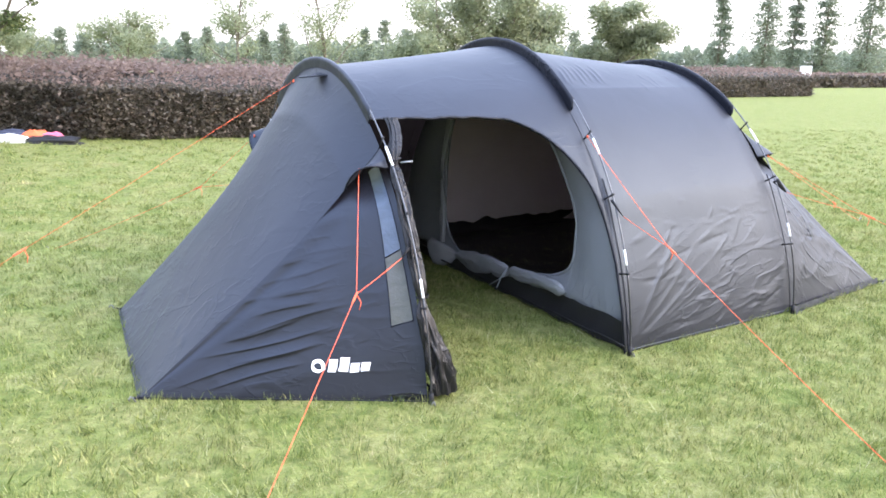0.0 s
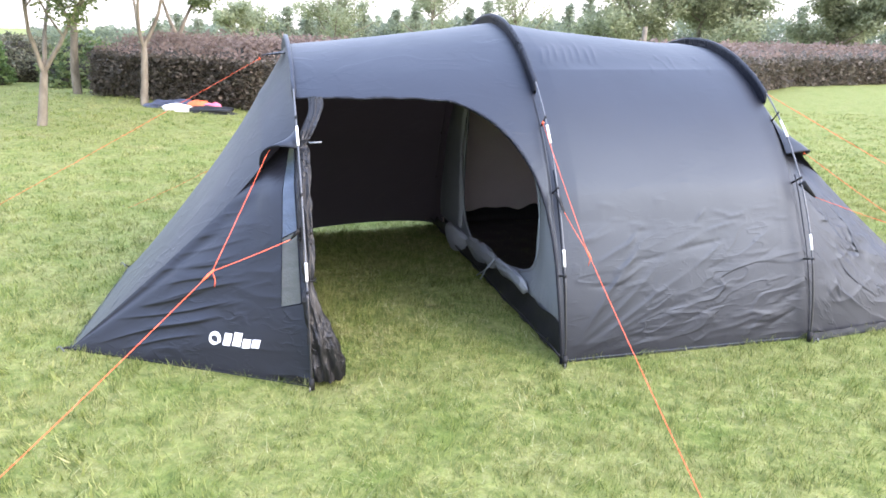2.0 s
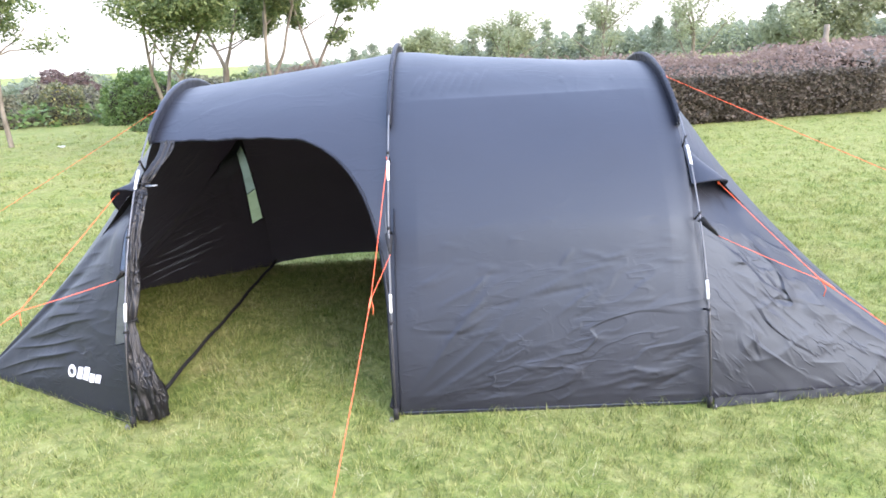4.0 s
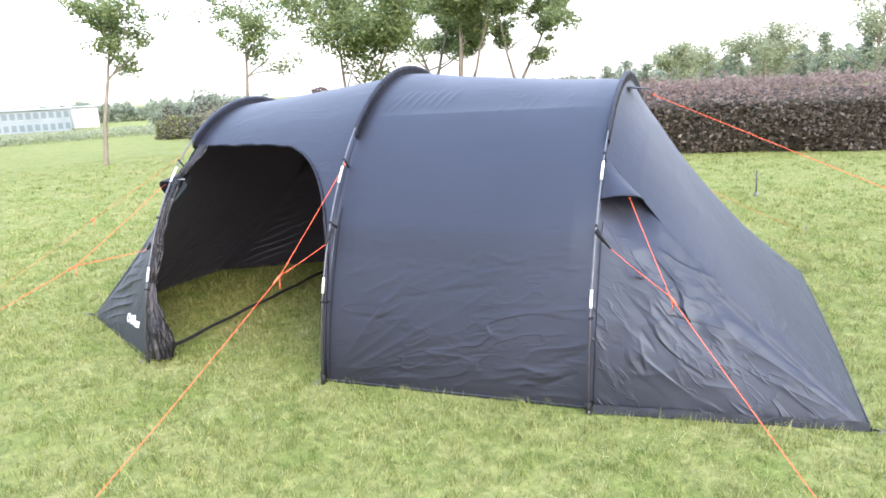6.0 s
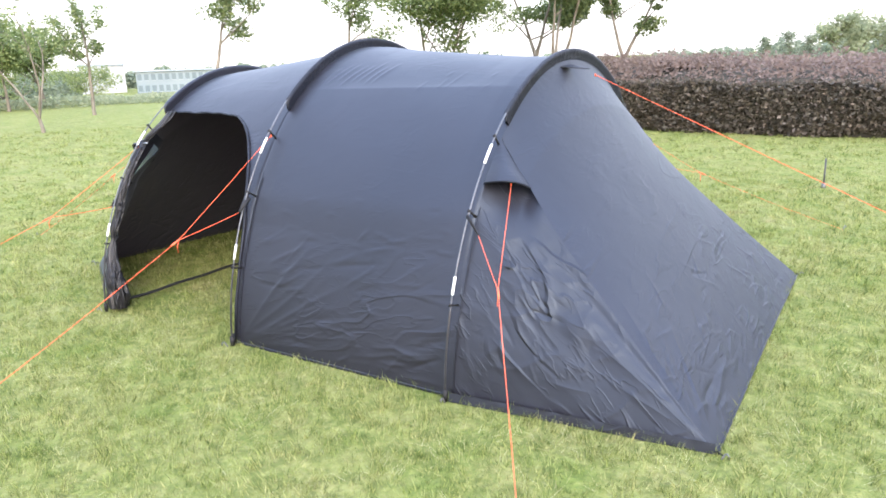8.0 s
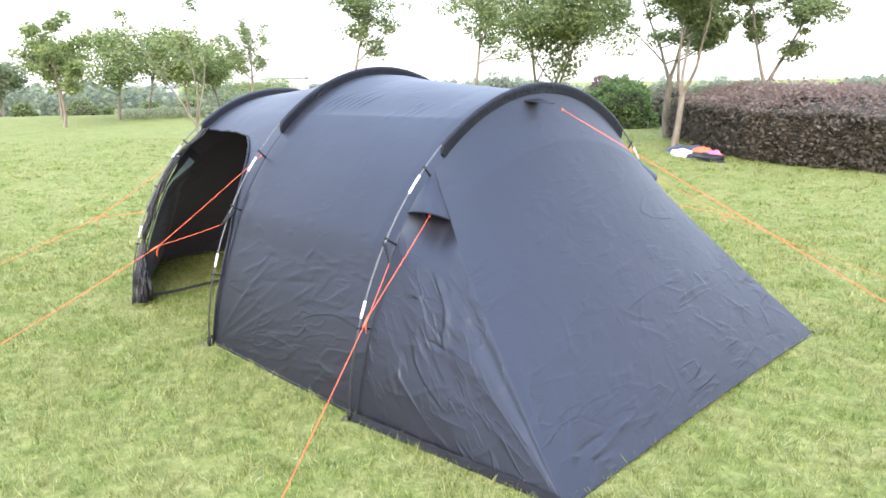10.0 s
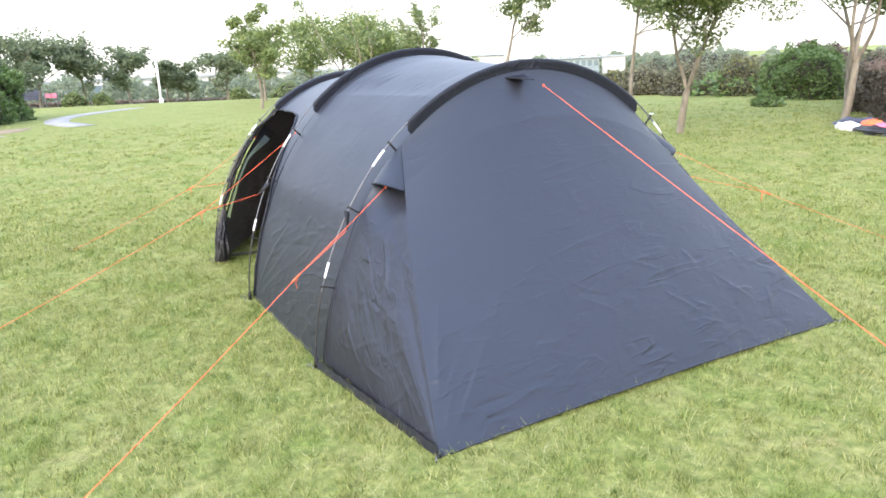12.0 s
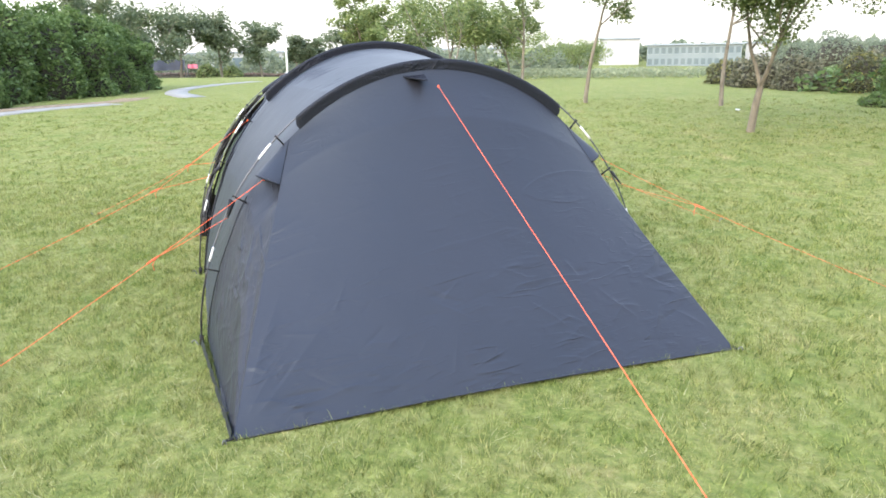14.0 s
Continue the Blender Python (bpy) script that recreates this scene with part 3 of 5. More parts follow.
    # bottom hem
    part("hem", *tube([broad(i / 20, 1.0) + Vector((0, 0, 0.004)) for i in range(21)], 0.004, 6, rough=0.4), FLY, tent)
    # small triangular tab at the crown, where the storm line is tied
    c = rim(math.pi / 2 - 0.06)
    tip = c + Vector((sign * 0.13, -0.01, -0.050))
    tab = [c + Vector((sign * 0.01, -0.10, -0.035)), c + Vector((sign * 0.01, 0.02, -0.028)), tip + Vector((0, 0.012, 0)), tip + Vector((0, -0.012, 0))]
    low = [p + Vector((0, 0, -0.006)) for p in tab]
    part("crown_tab", tab + low, [(0, 1, 2, 3), (7, 6, 5, 4), (0, 4, 5, 1), (1, 5, 6, 2), (2, 6, 7, 3), (3, 7, 4, 0)], SLEEVE, tent, "small dark tab for the storm line", smooth=False)


end_panels("A", (-2.245, 0.66, 0.0), (-2.17, 1.92, 0.0), 1.10, -1, 1.01, 0.17, (-1.273, 0.478, 0.966), 0.007)
end_panels("C", (2.48, 0.135, 0.0), (2.41, 2.655, 0.0), 1.13, 1, 0.94, 0.185, (1.488, 0.405, 0.914), 0.004)


# black webbing loops that hold the ground corners to their pegs
for p, q in (((-2.245, 0.66, 0.012), (-2.262, 0.638, 0.02)), ((-2.17, 1.92, 0.012), (-2.19, 1.94, 0.02)), ((2.48, 0.135, 0.012), (2.502, 0.108, 0.02)), ((2.41, 2.655, 0.006), (2.416, 2.664, 0.006))):
    p, q = Vector(p), Vector(q)
    part("peg_loop", *tube([p + (p - q) * 1.2, p, q], [0.004, 0.008, 0.006], 6, squash=0.4), WEB, tent, "black webbing loop round a peg")


# hoop poles in their sleeves
def hoop_pole(key, seed):
    u, mid, half, high = HOOPS[key]
    th_s = math.asin(({"A": 1.22, "B": 1.26, "C": 1.20}[key] / high) ** (1 / 1.1))
    # the sleeve: a fin that stands on the fly and holds the pole
    rows, n = [], 72
    for i in range(n + 1):
        th = th_s - 0.02 + (math.pi - 2 * th_s + 0.04) * i / n
        k = step(th_s - 0.03, th_s, th) * step(math.pi - th_s + 0.03, math.pi - th_s, th)
        k0 = 0.25 + 0.75 * min(1.0, math.sin(th) * 1.6)
        lo = hoop(u, mid, half, high, th, stand_off(th) + 0.004)
        hi = hoop(u, mid, half, high, th, 0.040 - 0.046 * k)
        rip = 0.004 * noise.noise(Vector((i * 0.35, seed, 0)))
        w = 0.008 * k + 0.004
        row = []
        for q, s in ((0, -0.006), (0.5, -0.007), (0.8, -w), (1.0, -0.55 * w), (1.0, 0.55 * w), (0.8, w), (0.5, 0.007), (0, 0.006)):
            p = lo.lerp(hi, q)
            row.append(Vector((p.x + s + rip * q, p.y, p.z)))
        rows.append(row)
    v, f = grid(rows)
    part("pole_sleeve", v, f, FLY if key == "A" else SLEEVE, tent, "dark sleeve standing up over the hoop pole")
    pole = part("pole", *tube([hoop(u, mid, half, high, 0.30 + (math.pi - 0.60) * i / 90) for i in range(91)], 0.0042, 8), POLE_GREY, tent, "thin grey fibreglass hoop pole")
    for side in (0, 1):
        def th_of(z):
            t = math.asin((z / high) ** (1 / 1.1))
            return math.pi - t if side else t

        leg = part("pole_leg", *tube([hoop(u, mid, half, high, th_of(0.001 + 0.42 * i / 14)) for i in range(15)], 0.0050, 8), POLE, pole, "black lower end of the pole")
        for z in (0.50, 1.03):
            part("ferrule", *tube([hoop(u, mid, half, high, th_of(z - 0.038 + 0.019 * i)) for i in range(5)], 0.0064, 10), FERRULE, pole, "white pole joint")
        for z in (0.42, 0.80, 1.10):
            th = th_of(z)
            a = hoop(u, mid, half, high, th, -0.012)
            b = hoop(u, mid, half, high, th, stand_off(th) + 0.01)
            part("clip", *tube([a, a.lerp(b, 0.5), b], [0.0058, 0.0035, 0.005], 6, squash=1.4), WEB, pole, "black plastic pole clip")
        foot = hoop(u, mid, half, high, th_of(0.001))
        part("foot_ring", *tube([foot + Vector((0, 0, 0.0)), foot + Vector((0, 0.002, 0.05))], 0.012, 8), WEB, pole)


for s, key in enumerate("ABC"):
    hoop_pole(key, 3.1 * s)

# dark edging strips that run up the fly beside the bare poles
for key in "BC":
    u, mid, half, high = HOOPS[key]
    for side in (0, 1):
        pts = []
        for i in range(26):
            th = 0.02 + 0.62 * i / 25
            th = math.pi - th if side else th
            pts.append(fly(u + 0.018, th) + Vector((0, (1 if side else -1) * 0.004, 0.003)))
        part("edge_strip", *tube(pts, 0.0035, 6, squash=0.5), SLEEVE, tent)
# hems along the ground
for u0, u1, far in ((uB, uC, False), (uB, uC, True)):
    pts = [fly(u0 + (u1 - u0) * i / 24, math.pi if far else 0.0) + Vector((0, 0, 0.012)) for i in range(25)]
    part("hem", *tube(pts, 0.0045, 6, rough=0.5), FLY, tent)
for a, b in (((-1.15, 0.02, 0.012), (-2.245, 0.66, 0.012)), ((-1.15, 2.56, 0.012), (-2.17, 1.92, 0.012)), ((1.36, 0.02, 0.012), (2.48, 0.135, 0.012)), ((1.36, 2.73, 0.012), (2.41, 2.655, 0.012))):
    part("hem", *tube([Vector(a).lerp(Vector(b), i / 16) for i in range(17)], 0.003, 5), SLEEVE, tent)

# stiff hem bands that hang straight to the ground on the near side
for a, b in (((1.38, 0.016), (2.47, 0.132)),):
    rows = []
    for k in range(4):
        rows.append([Vector((a[0] + (b[0] - a[0]) * i / 60, a[1] + (b[1] - a[1]) * i / 60 - 0.006 + 0.004 * noise.noise(Vector((i * 0.4, k, 1))) + 0.003 * k, 0.003 + 0.013 * k + 0.003 * noise.noise(Vector((i * 0.25, 2, 0))) * (k == 3))) for i in range(61)])
    part("hem_band", *grid(rows), FLY, tent, "dark stitched hem band touching the grass")
# door flap gathered in folds beside the front hoop
roll, rows = [], []
for i in range(190):
    t = i / 189
    z = 1.185 - 1.155 * t
    u = uA + 0.012 + 0.085 * math.exp(-(t / 0.13) ** 2) + 0.065 * step(0.66, 0.98, t)
    th = math.asin((min(z, 1.3) / HOOPS["A"][3]) ** (1 / 1.1))
    p = hoop(uA, *HOOPS["A"][1:], th, 0.040)
    c = Vector((u + 0.008 * noise.noise(Vector((t * 9, 1, 0))), p.y + 0.010 * noise.noise(Vector((t * 9, 5, 0))), z))
    roll.append(c)
    r = 0.024 + 0.030 * step(0.66, 0.95, t) - 0.014 * math.exp(-((t - 0.16) / 0.025) ** 2) - 0.012 * math.exp(-((t - 0.64) / 0.035) ** 2)
    row = []
    for j in range(60):
        a = 2 * math.pi * j / 60
        ca, sa = math.cos(a), math.sin(a)
        ridge = 1 - 3.2 * abs(noise.noise(Vector((3.0 * ca, 3.0 * sa, t * 8)))) 
        fold = 0.22 * math.sin(7 * a + 5 * noise.noise(Vector((t * 5, 2, 0)))) + 0.30 * noise.noise(Vector((2 * ca, 2 * sa, t * 14))) + 0.30 * ridge
        q = r * (1 + fold)
        row.append(c + Vector((q * math.cos(a), 0.75 * q * math.sin(a), 0)))
    rows.append(row)
part("door_flap", *grid(rows, True), FLAP, tent, "door flap gathered in shiny dark folds and tied back")
for t in (30, 121):
    p = roll[t]
    part("tie_strap", *tube([p + Vector((0.027 * math.cos(a), 0.023 * math.sin(a), 0.003 * a)) for a in [k * 0.5 for k in range(14)]], 0.0035, 5), WEB, tent)
part("toggle", *tube([roll[30] + Vector((0.02, -0.02, 0)), roll[30] + Vector((0.075, -0.03, 0.004))], 0.0045, 6), INNER, tent, "pale toggle of the tie")

# white mark printed low on the front side panel: a ring and four bars
mark = empty("logo_mark")
mark.parent = tent
tagged(mark, "white printed mark of plain shapes")
c0, c1 = Vector((-1.625, 0.252, 0.140)), Vector((-1.395, 0.130, 0.140))
along = (c1 - c0)
up = Vector((0.10, 0.26, 0.92)).normalized()


def printed(points):
    """Lay rows of points on the cloth, a little proud of it."""
    out = []
    for row in points:
        out.append([])
        for p in row:
            place, normal, _, _ = PANELS["A", 0].find_nearest(p)
            if normal.y > 0:
                normal = -normal
            out[-1].append(place + normal * 0.0025)
    return out


def mark_at(x, y):
    return c0 + along * (x + 0.036 * y) + up * (y * 0.072)


ring = [[c0 + along * (0.13 + 0.125 * rr * math.cos(a * math.pi / 12)) + up * (0.034 + 0.034 * rr * math.sin(a * math.pi / 12)) for a in range(25)] for rr in (1.0, 0.76, 0.52)]
part("print_ring", *grid(printed(ring)), PRINT, mark)
for x0, x1, y0, y1 in ((0.29, 0.43, 0.0, 0.9), (0.47, 0.63, 0.05, 1.0), (0.66, 0.81, 0.0, 0.68), (0.84, 0.99, 0.0, 0.68)):
    part("print_bar", *grid(printed([[mark_at(x0 + (x1 - x0) * i / 4, y0 + (y1 - y0) * j / 6) for i in range(5)] for j in range(7)])), PRINT, mark)

# ground straps across the porch
for u, v0, v1 in ((-1.12, 0.03, 2.54), (-0.01, 0.03, 2.69)):
    pts = [Vector((u + 0.004 * math.sin(i * 0.5), v0 + (v1 - v0) * i / 30, 0.045 + 0.003 * math.sin(i * 1.3))) for i in range(31)]
    part("ground_strap", *tube(pts, 0.011, 6, squash=0.5), WEB, tent, "black webbing strap across the porch floor")

# inner tent: grey front wall with a wide opening, dark room and black groundsheet
fmid, fhalf, fhigh = HOOPS["B"][1:]
rows = [[], [], [], [], [], []]
for i in range(97):
    a = -0.5 * math.pi + 2 * math.pi * i / 96
    d = Vector((math.cos(a), math.sin(a)))
    oc = Vector((1.27, 0.55))
    bend = 4.0 if d.y < 0 else 1.5 if d.x < 0 else 3.0
    r_in = 1 / ((abs(d.x) / (0.745 if d.x < 0 else 0.68)) ** bend + (abs(d.y) / (0.74 if d.y > 0 else 0.34)) ** bend) ** (1 / bend)
    lo, hi = 0.05, 2.5
    for _ in range(30):
        r = (lo + hi) / 2
        q = oc + d * r
        x = (q.x - fmid) / (fhalf - 0.075)
        inside = abs(x) < 1 and q.y > 0.10 and q.y < (fhigh - 0.10) * (1 - x * x) ** 0.55
        lo, hi = (r, hi) if inside else (lo, r)
    for k in range(6):
        r = r_in + (max(lo, r_in + 0.01) - r_in) * k / 5
        q = oc + d * r
        q.y -= 0.10 * step(0.55, 1.7, q.x) * step(0.5, 0.2, q.y) * (1 - k / 5)
        rows[k].append(Vector((0.060 + 0.018 * noise.noise(Vector((q.x * 3, q.y * 3, 2))) - 0.03 * math.sin(math.pi * k / 5), q.x, q.y)))
inner = part("inner_wall", *grid(rows), INNER, tent, "pale blue-grey inner tent wall with a wide open doorway")
part("inner_hem", *tube(rows[0], 0.009, 6, cap=False, rough=0.5), INNER, inner)
part("groundsheet_lip", *grid([[Vector((0.035 + 0.012 * math.sin(j * 0.9 + k * 2) - 0.02 * (k == 0), 0.05 + 2.6 * j / 60, 0.010 + 0.072 * k * (1 - 0.55 * step(12, 45, j)))) for j in range(61)] for k in range(3)]), SHEET, tent, "black groundsheet lip at the bedroom door")
roll, rows = [], []
for i in range(140):
    t = i / 139
    v = 0.52 + 1.58 * t
    sag = step(1.72, 1.95, v)
    c = Vector((0.030 - 0.015 * math.sin(3 * v) - 0.04 * sag, v, 0.190 - 0.085 * step(0.7, 1.7, v) - 0.015 * sag + 0.012 * noise.noise(Vector((t * 6, 3, 0)))))
    if i % 2 == 0:
        roll.append(c)
    r = 0.038 + 0.030 * math.sin(math.pi * min(1.0, max(0.0, (v - 1.10) / 0.66))) + 0.050 * sag
    r *= (1 - 0.55 * math.exp(-((v - 1.10) / 0.035) ** 2)) * (1 - 0.50 * math.exp(-((v - 1.76) / 0.04) ** 2)) * step(0.0, 0.05, t) * step(1.0, 0.93, t)
    row = []
    for j in range(32):
        a = 2 * math.pi * j / 32
        ca, sa = math.cos(a), math.sin(a)
        q = r * (1.0 + 0.22 * noise.noise(Vector((1.6 * ca, 1.6 * sa, t * 9))) - 0.30 * abs(noise.noise(Vector((1.9 * ca + 5, 1.9 * sa, t * 15)))))
        row.append(c + Vector((0.62 * q * ca - 0.25 * q * sa, 0.008 * noise.noise(Vector((sa * 3, ca * 3, t * 20))), q * sa * 1.2)))
    rows.append(row)
part("door_roll", *grid(rows, True), INNER_GREY, inner, "rolled grey inner door lying over the sill")
rows = []
for k in range(40):
    t = k / 39
    z = 0.16 + 1.06 * t
    rim_v = 1.27 + 0.68 * max(0.0, 1 - (max(0.0, z - 0.55) / 0.74) ** 3) ** (1 / 3)
    rows.append([Vector((0.040 + 0.014 * math.sin(j * 1.25 + 2.5 * noise.noise(Vector((t * 3, 1, 0)))), rim_v - 0.012 + 0.005 * j + 0.010 * noise.noise(Vector((t * 5, 8, 0))), z)) for j in range(13)])
part("door_curtain", *grid(rows), INNER_GREY, inner, "grey inner door edge drawn aside in folds")
for s in (-1, 1):
    part("door_tie", *tube([roll[25] + Vector((-0.02, 0, 0.03)), roll[25] + Vector((-0.060, -0.01 * s, -0.02)), roll[25] + Vector((-0.10, 0.04 * s + 0.05, -0.10))], 0.004, 5), INNER, inner)


def room(w, th):
    ins = stand_off(th) + 0.075
    if w <= 1:
        u = 0.075 + (uC - 0.075) * w
        mid, half, high, _ = hoop_at(u)
        return hoop(u, mid, half, high, th, ins)
    a = hoop(uC, *HOOPS["C"][1:], th, ins)
    t = min(1, max(0, (th - 0.7) / (math.pi - 1.4)))
    return a.lerp(Vector((2.22, 0.25 + 2.3 * t, 0.05)), w - 1)


part("inner_room", *grid([[room(w / 16 * 2, math.pi * j / 48) for j in range(49)] for w in range(17)]), ROOM, inner, "brownish sleeping room lining")
rows = [[Vector((0.06 + 2.2 * i / 40, 0.10 + 2.52 * j / 40, 0.030 + 0.012 * noise.noise(Vector((i * 0.4, j * 0.4, 0))))) for j in range(41)] for i in range(41)]
part("groundsheet", *grid(rows), SHEET, inner, "black sewn-in groundsheet")
rows = [[Vector((0.08 + 1.9 * i / 40, 2.60 - 0.035 * k / 4 - 0.04 * (k == 0), 0.03 + (0.11 + 0.05 * noise.noise(Vector((i * 0.35, 4, 0)))) * k / 4)) for i in range(41)] for k in range(5)]
part("groundsheet_wall", *grid(rows), SHEET, inner)

# guy ropes: upper and lower leg, a runner, and the line to its peg
PEGS = []


def guy(top, low, joint, peg, thick=0.0014):
    pts = [Vector(p) for p in (top, low, joint, peg)]

    def line(a, b, sag):
        return [a.lerp(b, i / 12) - Vector((0, 0, sag * math.sin(math.pi * i / 12))) for i in range(13)]

    g = part("guyline", *join(tube(line(pts[0], pts[2], 0.003), thick, 6), tube(line(pts[2], pts[3], 0.012), thick, 6)), ROPE, tent, "thin orange guy rope pegged out to the grass")
    if low is not None and (Vector(low) - Vector(top)).length > 0.01:
        part("lower_leg", *tube(line(pts[1], pts[2], 0.003), thick, 6), ROPE, g)
    d = (pts[3] - pts[2]).normalized()
    part("runner", *tube([pts[2] - d * 0.012, pts[2] + d * 0.03, pts[2] + d * 0.055], [0.004, 0.005, 0.0035], 8), ROPE, g, "orange runner knot")
    part("knot", *tube([pts[0] - Vector((0, 0, 0.008)), pts[0], pts[0] + Vector((0, 0, 0.008))], [0.003, 0.006, 0.003], 8), ROPE, g)
    a = pts[2]
    part("tail", *tube([a, a + Vector((0.01, -0.02, -0.03)), a + Vector((0.005, -0.015, -0.06))], 0.0018, 5), ROPE, g)
    PEGS.append((pts[3], -d))


guy((-1.273, 0.480, 0.966), (-1.205, 0.190, 0.625), (-1.517, -0.036, 0.575), (-2.41, -1.01, 0.0))
guy((0.004, 0.427, 1.075), (0.018, 0.139, 0.704), (-0.030, -0.215, 0.630), (-0.121, -1.627, 0.0))
guy((1.488, 0.410, 0.904), (1.430, 0.215, 0.708), (1.712, -0.130, 0.604), (2.527, -1.443, 0.0))
guy((-1.273, 2.100, 0.966), (-1.205, 2.390, 0.625), (-1.52, 2.62, 0.575), (-2.45, 3.60, 0.0), thick=0.0010)
guy((0.004, 2.295, 1.075), (0.018, 2.58, 0.704), (-0.03, 2.94, 0.630), (0.05, 4.40, 0.0), thick=0.0010)
guy(HOOD_TIES["C", 1], (1.43, 2.54, 0.708), (1.70, 2.89, 0.604), (2.55, 4.15, 0.0), thick=0.0010)
guy((-1.29, 1.27, 1.33), (-1.29, 1.27, 1.33), (-2.60, 1.12, 0.61), (-3.70, 0.98, 0.0), thick=0.0010)
guy((1.50, 1.355, 1.340), (1.50, 1.355, 1.340), (3.95, 1.413, 0.228), (4.454, 1.425, 0.0), thick=0.0016)
# black webbing loops to which the lower legs are tied
for a, b in (((-1.17, 0.20, 0.66), (-1.205, 0.19, 0.625)), ((0.01, 0.215, 0.77), (0.018, 0.139, 0.704)), ((1.36, 0.245, 0.78), (1.43, 0.215, 0.708)), ((1.36, 2.51, 0.78), (1.43, 2.54, 0.708)), ((0.01, 2.50, 0.77), (0.018, 2.58, 0.704))):
    a, b = Vector(a), Vector(b)
    part("webbing_tab", *tube([a, a.lerp(b, 0.5), b], [0.022, 0.014, 0.006], 6, squash=0.4), WEB, tent)


# steel pegs
def peg(p, lean, name="tent_peg"):
    p, lean = Vector(p), Vector(lean)
    lean = Vector((-lean.x, -lean.y, 0)).normalized() if lean.length and (lean.x or lean.y) else Vector((0, -1, 0))
    top = p + lean * 0.012 + Vector((0, 0, 0.028))
    v, f = join(tube([p - lean * 0.03 - Vector((0, 0, 0.06)), top], 0.0035, 6), tube([top, top + lean * 0.008 + Vector((0, 0, 0.005)), top + lean * 0.018 + Vector((0, 0, -0.003)), top + lean * 0.016 - Vector((0, 0, 0.012))], 0.0035, 6))
    m = TENT
    ob = part(name, [m @ q for q in v], f, STEEL)
    return tagged(ob, "bent steel tent peg pushed into the lawn", "tent peg", "tent pegs")


for p, d in PEGS:
    peg(p, d)
for p, d in (((-1.16, -0.005, 0), (0, 1, 0)), ((0.0, -0.02, 0), (0.4, 1, 0)), ((1.37, -0.005, 0), (0, 1, 0)), ((-2.26, 0.64, 0), (1, 0.5, 0)), ((-2.19, 1.94, 0), (1, -0.5, 0)), ((2.50, 0.11, 0), (-1, 0.5, 0)), ((2.415, 2.665, -0.012), (-1, -0.5, 0)), ((-1.15, 2.58, 0), (0, -1, 0)), ((1.36, 2.75, 0), (0, -1, 0)), ((0.01, 2.74, 0), (0, -1, 0))):
    peg(p, d)

# ---- trees ----
rng = np.random.default_rng(7)


def leaves(centres, size, rng, flat=0.3, count=4):
    """Small four-cornered leaves, count corners each, at the given places."""
    n = len(centres)
    a = rng.normal(size=(n, 3))
    a[:, 2] *= 0.6
    a /= np.linalg.norm(a, axis=1)[:, None]
    up = rng.normal(size=(n, 3)) * 0.7 + np.array([0, 0, 0.8 * flat])
    b = np.cross(a, up)
    b /= np.linalg.norm(b, axis=1)[:, None] + 1e-9
    s = size * rng.uniform(0.6, 1.3, size=(n, 1))
    c = np.asarray(centres)
    q = np.stack([c - a * s * 0.5, c + b * s * 0.26 + a * s * 0.05, c + a * s * 0.5, c - b * s * 0.26 + a * s * 0.05], axis=1)
    return q


